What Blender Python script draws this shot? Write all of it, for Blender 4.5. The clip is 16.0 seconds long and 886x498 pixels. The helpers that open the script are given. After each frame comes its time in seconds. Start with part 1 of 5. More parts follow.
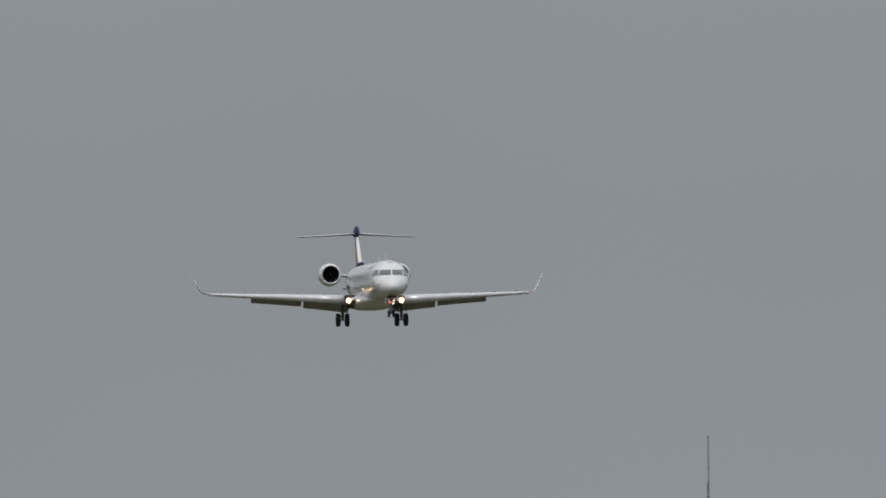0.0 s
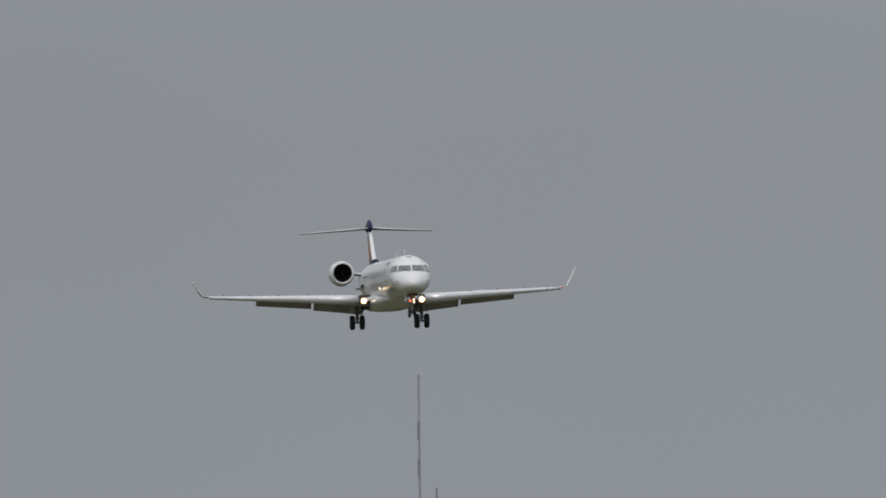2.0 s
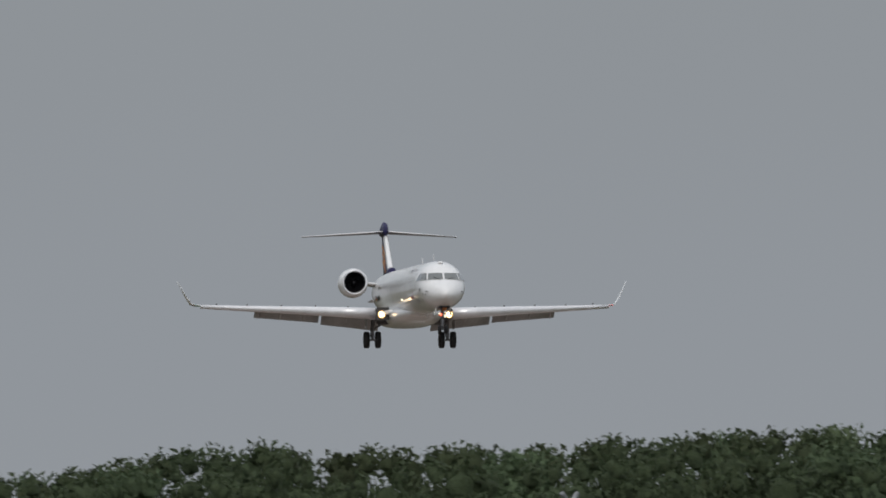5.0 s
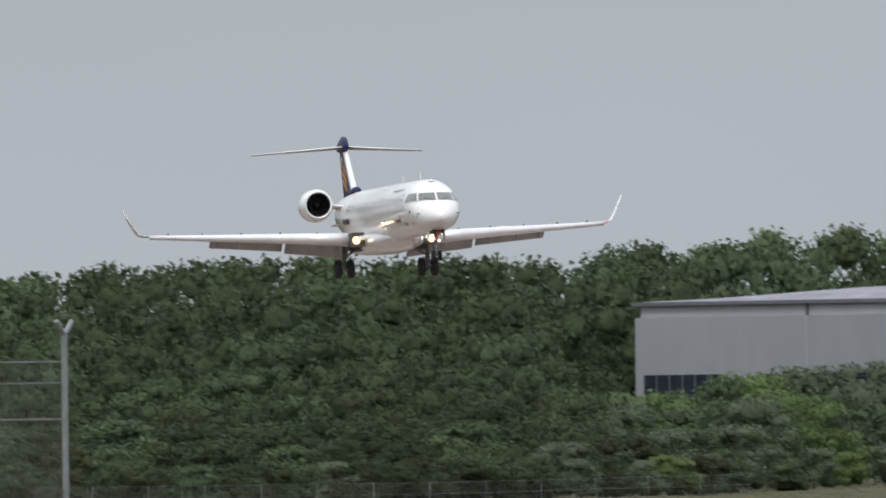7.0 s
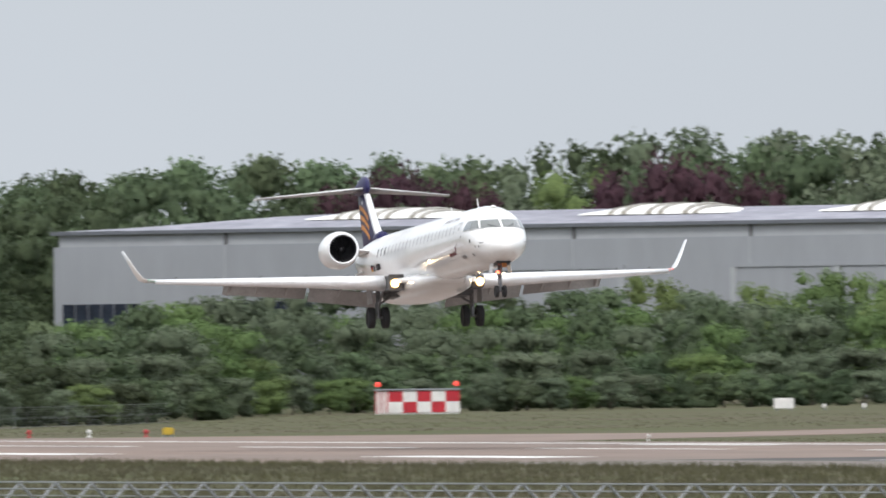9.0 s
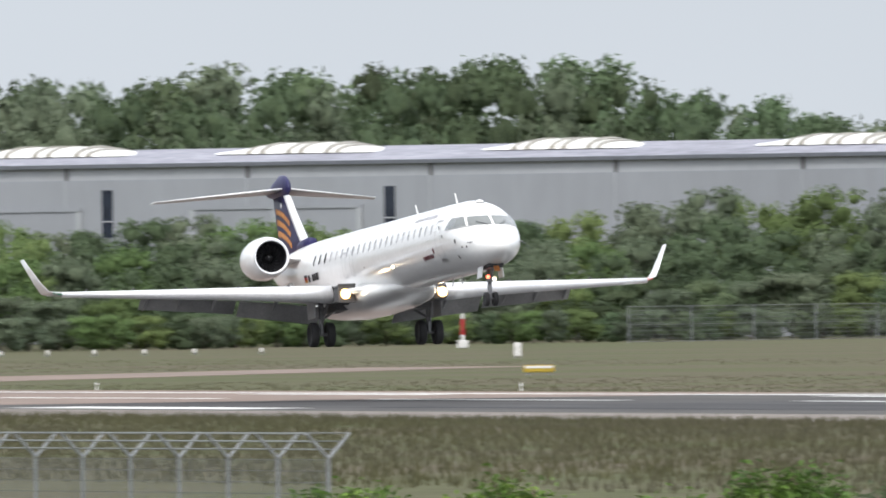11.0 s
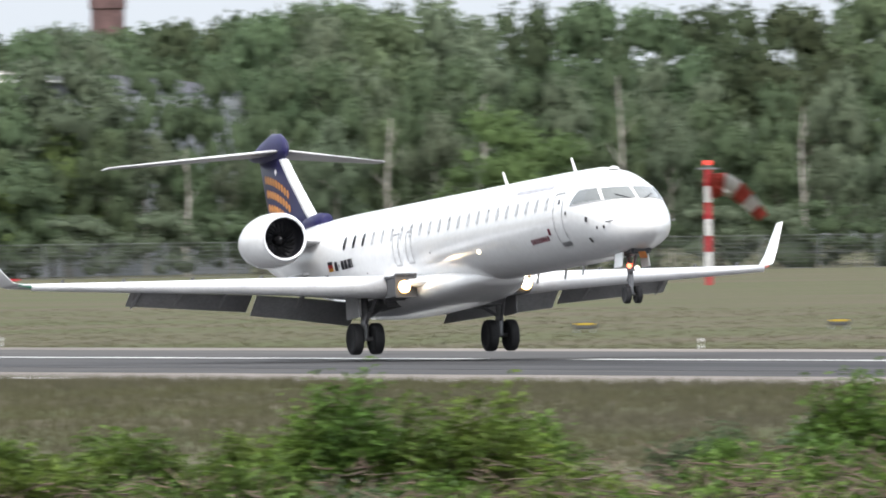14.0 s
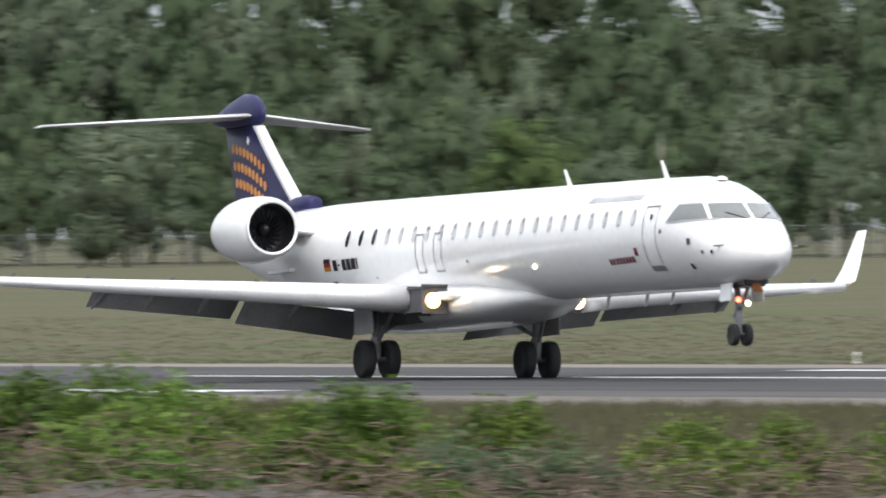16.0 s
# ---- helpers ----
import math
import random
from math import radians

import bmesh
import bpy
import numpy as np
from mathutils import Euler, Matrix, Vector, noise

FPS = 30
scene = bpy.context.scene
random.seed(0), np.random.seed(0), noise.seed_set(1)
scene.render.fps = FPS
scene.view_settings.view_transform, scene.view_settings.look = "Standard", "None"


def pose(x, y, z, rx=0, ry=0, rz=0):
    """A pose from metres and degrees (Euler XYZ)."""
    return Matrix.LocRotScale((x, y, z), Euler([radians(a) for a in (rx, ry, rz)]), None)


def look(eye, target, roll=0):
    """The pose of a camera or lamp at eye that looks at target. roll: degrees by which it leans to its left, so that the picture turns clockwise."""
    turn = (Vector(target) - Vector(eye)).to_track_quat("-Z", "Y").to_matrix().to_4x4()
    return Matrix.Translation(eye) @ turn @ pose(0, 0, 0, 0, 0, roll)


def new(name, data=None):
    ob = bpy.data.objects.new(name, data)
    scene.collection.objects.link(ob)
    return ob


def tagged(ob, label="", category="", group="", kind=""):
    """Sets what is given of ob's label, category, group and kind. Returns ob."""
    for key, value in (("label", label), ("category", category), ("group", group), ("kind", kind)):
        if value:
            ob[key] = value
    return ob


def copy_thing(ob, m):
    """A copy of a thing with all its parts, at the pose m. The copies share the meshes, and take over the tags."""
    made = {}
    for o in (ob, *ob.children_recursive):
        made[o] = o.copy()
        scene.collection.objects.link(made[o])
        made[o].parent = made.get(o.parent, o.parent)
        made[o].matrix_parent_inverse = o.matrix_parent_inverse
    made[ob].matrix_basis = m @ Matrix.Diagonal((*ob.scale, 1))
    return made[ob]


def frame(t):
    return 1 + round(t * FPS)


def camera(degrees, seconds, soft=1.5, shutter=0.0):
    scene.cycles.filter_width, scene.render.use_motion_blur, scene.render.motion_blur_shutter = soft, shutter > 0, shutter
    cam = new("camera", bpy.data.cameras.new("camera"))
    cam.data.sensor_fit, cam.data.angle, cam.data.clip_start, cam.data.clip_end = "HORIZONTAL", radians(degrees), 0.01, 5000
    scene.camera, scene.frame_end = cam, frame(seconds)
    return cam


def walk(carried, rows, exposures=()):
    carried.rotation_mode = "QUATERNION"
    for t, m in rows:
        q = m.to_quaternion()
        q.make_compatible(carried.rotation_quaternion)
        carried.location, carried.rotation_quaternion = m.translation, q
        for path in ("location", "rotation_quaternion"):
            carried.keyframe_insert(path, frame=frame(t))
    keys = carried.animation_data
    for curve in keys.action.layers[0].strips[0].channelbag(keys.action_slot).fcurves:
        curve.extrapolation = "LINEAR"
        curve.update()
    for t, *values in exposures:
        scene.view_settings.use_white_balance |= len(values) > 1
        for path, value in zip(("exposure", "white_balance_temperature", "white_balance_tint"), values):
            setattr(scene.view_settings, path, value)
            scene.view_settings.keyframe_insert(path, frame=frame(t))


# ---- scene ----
LENS = 2.6515
EYE = (0.0, 0.0, 3.883)
cam = camera(LENS, 16.0, soft=1.75, shutter=0.34)


def aim(azimuth, elevation, lean=-0.72):
    """The pose of the tripod head for a bearing, an elevation and a sideways lean in degrees."""
    a, e = radians(azimuth), radians(elevation)
    way = Vector((math.sin(a) * math.cos(e), math.cos(a) * math.cos(e), math.sin(e)))
    return look(EYE, Vector(EYE) + way * 100, lean)


# seconds, bearing, elevation of the panning camera, and its lean where it is not -0.72
PAN = [
    (0, 9.4297, 1.6666),
    (0.5, 9.6205, 1.6198),
    (1, 9.8211, 1.5793),
    (1.5, 10.0391, 1.5332),
    (2, 10.2943, 1.4738),
    (2.5, 10.5692, 1.4141),
    (3, 10.8263, 1.3553),
    (5.5, 12.2980, 0.9969),
    (6, 12.7112, 0.8673),
    (6.5, 13.0584, 0.7091),
    (7, 13.4280, 0.5638),
    (7.5, 13.7958, 0.4529),
    (8, 14.1806, 0.3867),
    (8.5, 14.6305, 0.3505),
    (9, 15.1653, 0.3310),
    (9.5, 15.7544, 0.2569),
    (9.7, 16.0169, 0.2264),
    (11.8, 18.8984, 0.0394),
    (12, 19.2028, -0.0037),
    (12.5, 19.9453, -0.0438, -0.62),
    (13, 20.7497, -0.1000, -0.40),
    (13.5, 21.6393, -0.0785, -0.58),
    (14, 22.8147, -0.0630),
    (14.5, 23.7859, -0.0948),
    (15, 24.8622, -0.1088),
    (15.5, 26.5079, -0.0834),
    (16, 27.9438, -0.0911),
]
EXPOSURES = [(0, -1.24), (3.2, -1.24), (5.5, -1.10), (6.2, -0.94), (7.0, -0.52), (7.7, -0.26), (8.5, -0.1), (9.5, -0.02), (11.8, 0.2), (12.5, 0.27), (13.2, 0.4), (14, 0.4), (15, 0.25), (16, 0.12)]
walk(cam, [(t, aim(*turn)) for t, *turn in PAN], EXPOSURES)

# ---- light: a bright overcast sky and a broad, weak sun ----
SUN_TURN, SUN_UP = radians(205), radians(52)
world = bpy.data.worlds.new("overcast_sky")
scene.world = world
world.use_nodes = True
wn, wl = world.node_tree.nodes, world.node_tree.links
wn.clear()
w_out, w_bg = wn.new("ShaderNodeOutputWorld"), wn.new("ShaderNodeBackground")
w_sky = wn.new("ShaderNodeTexSky")
w_sky.sky_type, w_sky.sun_disc, w_sky.sun_elevation, w_sky.sun_rotation = "NISHITA", False, SUN_UP, SUN_TURN
w_sky.air_density, w_sky.dust_density = 1.0, 4.0
w_dim = wn.new("ShaderNodeVectorMath"); w_dim.operation = "SCALE"; w_dim.inputs[3].default_value = 0.05
w_co = wn.new("ShaderNodeTexCoord")
w_sep = wn.new("ShaderNodeSeparateXYZ")
w_ramp = wn.new("ShaderNodeValToRGB")
els = w_ramp.color_ramp.elements
els[0].position, els[0].color = 0.0, (0.50, 0.54, 0.585, 1)
els[1].position, els[1].color = 1.0, (1.75, 1.8, 1.86, 1)
for pos, col in ((0.004, (0.60, 0.645, 0.70, 1)), (0.014, (0.575, 0.622, 0.685, 1)), (0.03, (0.535, 0.578, 0.632, 1)), (0.06, (0.545, 0.588, 0.642, 1)), (0.3, (1.02, 1.07, 1.13, 1))):
    e = els.new(pos)
    e.color = col
w_noise = wn.new("ShaderNodeTexNoise")
w_noise.inputs["Scale"].default_value, w_noise.inputs["Detail"].default_value = 9.0, 3.0
w_map = wn.new("ShaderNodeMapRange")
w_map.inputs["From Min"].default_value, w_map.inputs["From Max"].default_value = 0.3, 0.7
w_map.inputs["To Min"].default_value, w_map.inputs["To Max"].default_value = 0.94, 1.05
w_cloud = wn.new("ShaderNodeVectorMath"); w_cloud.operation = "SCALE"
w_add = wn.new("ShaderNodeVectorMath"); w_add.operation = "ADD"
wl.new(w_co.outputs["Generated"], w_sep.inputs[0])
wl.new(w_sep.outputs["Z"], w_ramp.inputs[0])
wl.new(w_co.outputs["Generated"], w_noise.inputs["Vector"])
wl.new(w_noise.outputs[0], w_map.inputs["Value"])
wl.new(w_ramp.outputs[0], w_cloud.inputs[0])
wl.new(w_map.outputs[0], w_cloud.inputs[3])
wl.new(w_sky.outputs[0], w_dim.inputs[0])
wl.new(w_cloud.outputs[0], w_add.inputs[0])
wl.new(w_dim.outputs[0], w_add.inputs[1])
wl.new(w_add.outputs[0], w_bg.inputs["Color"])
w_bg.inputs["Strength"].default_value = 1.0
wl.new(w_bg.outputs[0], w_out.inputs[0])

sun = new("sun", bpy.data.lights.new("sun", "SUN"))
sun.data.energy, sun.data.angle, sun.data.color = 1.5, radians(14), (1.0, 0.96, 0.9)
sun.matrix_world = look((math.sin(SUN_TURN) * math.cos(SUN_UP) * 50, math.cos(SUN_TURN) * math.cos(SUN_UP) * 50, math.sin(SUN_UP) * 50), (0, 0, 0))


# ---- materials ----
def material(name, color, rough=0.6, metal=0.0, vary=0.15, scale=4.0, second=None, fine=None, bump=0.0, spots=0.0, emit=None, strength=0.0, coat=0.0,
             random_tint=0.0, island_tint=0.0, spec=0.5, stretch=(1, 1, 1), through_light=0.0, alpha=1.0):
    m = bpy.data.materials.new(name)
    m.use_nodes = True
    n, l = m.node_tree.nodes, m.node_tree.links
    b = n["Principled BSDF"]
    b.inputs["Roughness"].default_value, b.inputs["Metallic"].default_value = rough, metal
    b.inputs["Specular IOR Level"].default_value = spec
    if coat:
        b.inputs["Coat Weight"].default_value, b.inputs["Coat Roughness"].default_value = coat, 0.08
    if emit:
        b.inputs["Emission Color"].default_value, b.inputs["Emission Strength"].default_value = (*emit, 1), strength
    co = n.new("ShaderNodeTexCoord")
    mp = n.new("ShaderNodeMapping")
    mp.inputs["Scale"].default_value = stretch
    l.new(co.outputs["Object"], mp.inputs[0])
    big = n.new("ShaderNodeTexNoise")
    big.inputs["Scale"].default_value, big.inputs["Detail"].default_value = scale, 4.0
    l.new(mp.outputs[0], big.inputs["Vector"])
    small = n.new("ShaderNodeTexNoise")
    small.inputs["Scale"].default_value, small.inputs["Detail"].default_value = fine or scale * 9, 3.0
    l.new(mp.outputs[0], small.inputs["Vector"])
    c2 = second or tuple(max(0.0, c * (1 - vary * 1.6)) for c in color)
    mix = n.new("ShaderNodeMix"); mix.data_type = "RGBA"
    mix.inputs[6].default_value, mix.inputs[7].default_value = (*color, 1), (*c2, 1)
    rng = n.new("ShaderNodeMapRange")
    rng.inputs["From Min"].default_value, rng.inputs["From Max"].default_value = 0.35, 0.65
    l.new(big.outputs[0], rng.inputs["Value"])
    l.new(rng.outputs[0], mix.inputs[0])
    hsv = n.new("ShaderNodeHueSaturation")
    l.new(mix.outputs[2], hsv.inputs["Color"])
    val = n.new("ShaderNodeMapRange")
    val.inputs["From Min"].default_value, val.inputs["From Max"].default_value = 0.3, 0.7
    val.inputs["To Min"].default_value, val.inputs["To Max"].default_value = 1 - vary, 1 + vary
    l.new(small.outputs[0], val.inputs["Value"])
    last = val.outputs[0]
    if random_tint or island_tint:
        src = n.new("ShaderNodeObjectInfo").outputs["Random"] if random_tint else None
        isl = n.new("ShaderNodeNewGeometry").outputs["Random Per Island"] if island_tint else None
        for sock, amount in ((src, random_tint), (isl, island_tint)):
            if sock is None:
                continue
            r = n.new("ShaderNodeMapRange")
            r.inputs["To Min"].default_value, r.inputs["To Max"].default_value = 1 - amount, 1 + amount
            l.new(sock, r.inputs["Value"])
            mu = n.new("ShaderNodeMath"); mu.operation = "MULTIPLY"
            l.new(last, mu.inputs[0]); l.new(r.outputs[0], mu.inputs[1])
            last = mu.outputs[0]
        if src is not None:
            hr = n.new("ShaderNodeMapRange")
            hr.inputs["To Min"].default_value, hr.inputs["To Max"].default_value = 0.5 - random_tint * 0.09, 0.5 + random_tint * 0.07
            wr = n.new("ShaderNodeMath"); wr.operation = "FRACT"
            m7 = n.new("ShaderNodeMath"); m7.operation = "MULTIPLY"; m7.inputs[1].default_value = 7.31
            l.new(src, m7.inputs[0]); l.new(m7.outputs[0], wr.inputs[0]); l.new(wr.outputs[0], hr.inputs["Value"])
            l.new(hr.outputs[0], hsv.inputs["Hue"])
    l.new(last, hsv.inputs["Value"])
    l.new(hsv.outputs[0], b.inputs["Base Color"])
    if bump:
        bu = n.new("ShaderNodeBump")
        bu.inputs["Strength"].default_value, bu.inputs["Distance"].default_value = bump, 0.02
        l.new(small.outputs[0], bu.inputs["Height"])
        l.new(bu.outputs[0], b.inputs["Normal"])
    if through_light:
        tr = n.new("ShaderNodeBsdfTranslucent")
        l.new(hsv.outputs[0], tr.inputs["Color"])
        ms = n.new("ShaderNodeMixShader")
        ms.inputs[0].default_value = through_light
        l.new(b.outputs[0], ms.inputs[1]); l.new(tr.outputs[0], ms.inputs[2])
        l.new(ms.outputs[0], n["Material Output"].inputs["Surface"])
    if alpha < 1:
        b.inputs["Alpha"].default_value = alpha
    return m


M_WHITE = material("aircraft_white_paint", (0.82, 0.82, 0.82), 0.22, vary=0.03, scale=0.6, coat=0.4)
M_WING = material("wing_grey_paint", (0.74, 0.74, 0.75), 0.3, vary=0.05, scale=0.8)
M_LEAD = material("bare_leading_edge", (0.80, 0.80, 0.82), 0.28, metal=0.35, vary=0.05, scale=2)
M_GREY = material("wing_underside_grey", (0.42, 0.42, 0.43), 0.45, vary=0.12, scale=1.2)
# serves dark grey parts and the painted shade of the bays
M_DARKGREY = material("dark_grey_and_bay_shade", (0.10, 0.10, 0.105), 0.6, vary=0.2, scale=3)
M_NAVY = material("navy_tail_paint", (0.020, 0.019, 0.080), 0.45, spec=0.3, vary=0.1, scale=1)
M_ORANGE = material("orange_tail_dots", (0.66, 0.27, 0.06), 0.4, vary=0.12, scale=2)
M_DARK = material("engine_duct_black", (0.012, 0.012, 0.016), 0.4, vary=0.2, scale=3)
M_FAN = material("fan_blade_metal", (0.055, 0.055, 0.06), 0.35, metal=0.8, vary=0.2, scale=5)
M_TYRE = material("tyre_rubber", (0.018, 0.018, 0.02), 0.8, vary=0.2, scale=8, bump=0.2)
M_RIM = material("wheel_rim_grey", (0.42, 0.42, 0.43), 0.4, metal=0.5, vary=0.2, scale=10)
M_STEEL = material("gear_leg_steel", (0.22, 0.22, 0.23), 0.4, metal=0.4, vary=0.2, scale=6)
M_GLASS = material("cockpit_glass", (0.12, 0.13, 0.125), 0.06, vary=0.1, scale=2, coat=0.8)
M_CABINWIN = material("cabin_window_glass", (0.56, 0.56, 0.57), 0.2, vary=0.15, scale=1.5)
M_DARKWIN = material("dark_cabin_window", (0.03, 0.03, 0.035), 0.12, vary=0.2, scale=3)
M_LINE = material("panel_line_grey", (0.42, 0.42, 0.43), 0.6, vary=0.1, scale=4)
M_BLACKTXT = material("black_lettering", (0.02, 0.02, 0.03), 0.5, vary=0.1, scale=6)
M_REDTXT = material("wine_red_lettering", (0.25, 0.02, 0.05), 0.5, vary=0.1, scale=6)
M_SILVERTXT = material("pale_lettering", (0.76, 0.76, 0.79), 0.4, vary=0.1, scale=6)
M_FLAGRED = material("flag_red", (0.5, 0.02, 0.02), 0.5, vary=0.05)
M_FLAGGOLD = material("flag_gold", (0.7, 0.35, 0.02), 0.5, vary=0.05)
M_COPPER = material("orange_primer_door", (0.45, 0.17, 0.05), 0.4, metal=0.3, vary=0.2, scale=6)
M_LAMP = material("landing_lamp_glow", (1, 0.9, 0.7), 0.3, emit=(1.0, 0.86, 0.62), strength=22)
M_LAMPHALO = material("lamp_halo_glow", (1, 0.7, 0.4), 0.3, emit=(1.0, 0.60, 0.20), strength=3.2)
M_LAMPSOFT = material("side_lamp_glow", (1, 0.9, 0.7), 0.3, emit=(1.0, 0.90, 0.68), strength=3)
M_LAMPRED = material("red_lamp_glow", (1, 0.1, 0.05), 0.3, emit=(1.0, 0.16, 0.08), strength=5)
M_NAVRED = material("red_tip_lamp", (0.6, 0.03, 0.02), 0.3, emit=(1.0, 0.06, 0.04), strength=1.0)
M_NAVGREEN = material("green_tip_lamp", (0.02, 0.2, 0.12), 0.3, emit=(0.1, 0.9, 0.5), strength=0.15)

M_GRASS = material("dry_airfield_grass", (0.076, 0.085, 0.042), 0.95, spec=0.05, vary=0.2, scale=0.035, second=(0.096, 0.082, 0.058), fine=1.3, bump=0.25)
M_BLADE = material("grass_blades", (0.098, 0.096, 0.052), 0.9, spec=0.05, vary=0.2, scale=0.05, second=(0.102, 0.095, 0.066), fine=0.8, island_tint=0.1, through_light=0.3)
M_ASPHALT = material("runway_asphalt", (0.056, 0.055, 0.057), 0.95, spec=0.1, vary=0.22, scale=0.05, second=(0.088, 0.084, 0.081), fine=0.7, stretch=(1, 0.12, 1), bump=0.2)
M_RUBBER = material("rubber_streaked_asphalt", (0.040, 0.040, 0.043), 0.95, spec=0.1, vary=0.3, scale=0.25, second=(0.07, 0.069, 0.07), fine=1.4, stretch=(1, 0.04, 1))
M_CONCRETE = material("runway_concrete", (0.215, 0.165, 0.140), 0.95, spec=0.1, vary=0.14, scale=0.06, second=(0.178, 0.143, 0.125), fine=0.6, stretch=(1, 0.15, 1))
M_SHOULDER = material("pale_shoulder", (0.20, 0.178, 0.16), 0.95, spec=0.1, vary=0.18, scale=0.08, fine=0.9, stretch=(1, 0.15, 1))
M_MARK = material("worn_white_marking", (0.72, 0.72, 0.70), 0.7, vary=0.18, scale=0.4, fine=3.0, stretch=(1, 0.2, 1))
M_CLAD = material("hangar_grey_cladding", (0.265, 0.28, 0.305), 0.5, vary=0.05, scale=0.05, fine=0.6, stretch=(1, 1, 0.3))
M_CLADLIGHT = material("hangar_light_cladding", (0.335, 0.35, 0.372), 0.5, vary=0.05, scale=0.05, fine=0.5)
M_ROOF = material("hangar_roof_sheet", (0.27, 0.27, 0.31), 0.75, spec=0.2, vary=0.2, scale=0.12, second=(0.20, 0.20, 0.235), fine=0.7)
M_SKYLIGHT = material("white_rooflight", (0.80, 0.79, 0.76), 0.35, vary=0.08, scale=0.3)
M_RIB = material("rooflight_rib", (0.27, 0.25, 0.21), 0.5, vary=0.15, scale=1)
M_EDGE = material("dark_roof_edge", (0.12, 0.13, 0.15), 0.5, vary=0.1, scale=0.5)
M_WINDOWBLUE = material("dark_blue_glazing", (0.025, 0.032, 0.05), 0.2, vary=0.3, scale=0.6)
M_OFFGLASS = material("office_grey_glazing", (0.09, 0.10, 0.12), 0.15, vary=0.35, scale=0.35, second=(0.06, 0.065, 0.075))
M_OFFBAND = material("office_concrete_band", (0.37, 0.37, 0.38), 0.6, vary=0.08, scale=0.3)
M_BRICK = material("chimney_brick", (0.150, 0.088, 0.085), 0.85, vary=0.2, scale=0.6)
M_REDPAINT = material("signal_red_paint", (0.45, 0.015, 0.03), 0.5, vary=0.12, scale=1.5)
M_WHITEPAINT = material("signal_white_paint", (0.72, 0.71, 0.70), 0.5, vary=0.1, scale=1.5)
M_YELLOW = material("yellow_sign_paint", (0.48, 0.34, 0.03), 0.5, vary=0.12, scale=2)
M_GALV = material("galvanised_post", (0.27, 0.285, 0.30), 0.45, metal=0.3, vary=0.15, scale=3)
M_WIRE = material("dark_fence_wire", (0.16, 0.17, 0.165), 0.5, metal=0.3, vary=0.15, scale=5)
M_MAST = material("mast_grey", (0.20, 0.21, 0.22), 0.5, vary=0.1, scale=2)
M_BARK = material("tree_bark", (0.10, 0.085, 0.065), 0.9, vary=0.3, scale=1.5, stretch=(1, 1, 0.3))
M_BIRCH = material("pale_birch_bark", (0.42, 0.40, 0.36), 0.8, vary=0.35, scale=1.2, second=(0.16, 0.14, 0.12))
LEAF = dict(rough=0.75, spec=0.15, vary=0.28, scale=1.5, fine=7.0, random_tint=0.2, island_tint=0.2, through_light=0.38)
M_LEAF = material("broadleaf_green", (0.106, 0.146, 0.078), second=(0.082, 0.118, 0.066), **LEAF)
M_LEAFGREY = material("willow_grey_green", (0.135, 0.166, 0.108), second=(0.105, 0.136, 0.086), **LEAF)
M_LEAFBRIGHT = material("fresh_yellow_green", (0.130, 0.184, 0.068), second=(0.102, 0.148, 0.058), **LEAF)
M_LEAFCOPPER = material("copper_beech_purple", (0.075, 0.038, 0.048), second=(0.055, 0.034, 0.038), **LEAF)
# green of the dark woods, and the dimmed copy for the western shrubs
M_LEAFDARK = material("wood_and_dimmed_shrub_green", (0.067, 0.088, 0.046), second=(0.053, 0.071, 0.038), **LEAF)
M_BRAMBLE = material("bramble_leaf", (0.132, 0.20, 0.038), 0.6, spec=0.2, vary=0.3, scale=0.7, second=(0.055, 0.105, 0.025), fine=5, random_tint=0.2, island_tint=0.45, through_light=0.35)
M_TWIG = material("dry_twigs", (0.15, 0.105, 0.08), 0.9, vary=0.3, scale=1.0, second=(0.075, 0.054, 0.04), fine=6, island_tint=0.5)
M_EARTH = material("brush_earth", (0.052, 0.039, 0.029), 0.95, vary=0.3, scale=0.6, fine=4, bump=0.5)


# ---- building helpers ----
def link(name, bm, mat, parent=None, label="", smooth=False):
    me = bpy.data.meshes.new(name)
    bm.to_mesh(me)
    bm.free()
    mats = mat if isinstance(mat, (list, tuple)) else [mat]
    for one in mats:
        me.materials.append(one)
    if smooth:
        me.polygons.foreach_set("use_smooth", [True] * len(me.polygons))
    ob = new(name, me)
    ob.parent = parent
    if label:
        ob["label"] = label
    return ob


def part(name, bm, mat, parent, label="", smooth=False):
    return link(name, bm, mat, parent, label, smooth)


def from_arrays(name, verts, faces, mat, parent=None, smooth=False, normals=None):
    me = bpy.data.meshes.new(name)
    me.from_pydata(verts, [], faces)
    me.materials.append(mat)
    if smooth:
        me.polygons.foreach_set("use_smooth", [True] * len(me.polygons))
    if normals is not None:
        me.normals_split_custom_set_from_vertices(normals)
    ob = new(name, me)
    ob.parent = parent
    return ob


def box(bm, x0, x1, y0, y1, z0, z1, m=None, bevel=0.0):
    r = bmesh.ops.create_cube(bm, size=1.0)
    vs = r["verts"]
    for v in vs:
        v.co = Vector(((x0 + x1) / 2 + v.co.x * (x1 - x0), (y0 + y1) / 2 + v.co.y * (y1 - y0), (z0 + z1) / 2 + v.co.z * (z1 - z0)))
    if bevel:
        es = list({e for v in vs for e in v.link_edges})
        r2 = bmesh.ops.bevel(bm, geom=es, offset=bevel, segments=2, affect="EDGES")
        vs = [v for v in bm.verts if v in set(r2["verts"]) or v in set(vs)]
    if m is not None:
        bmesh.ops.transform(bm, matrix=m, verts=[v for v in vs if v.is_valid])
    return bm


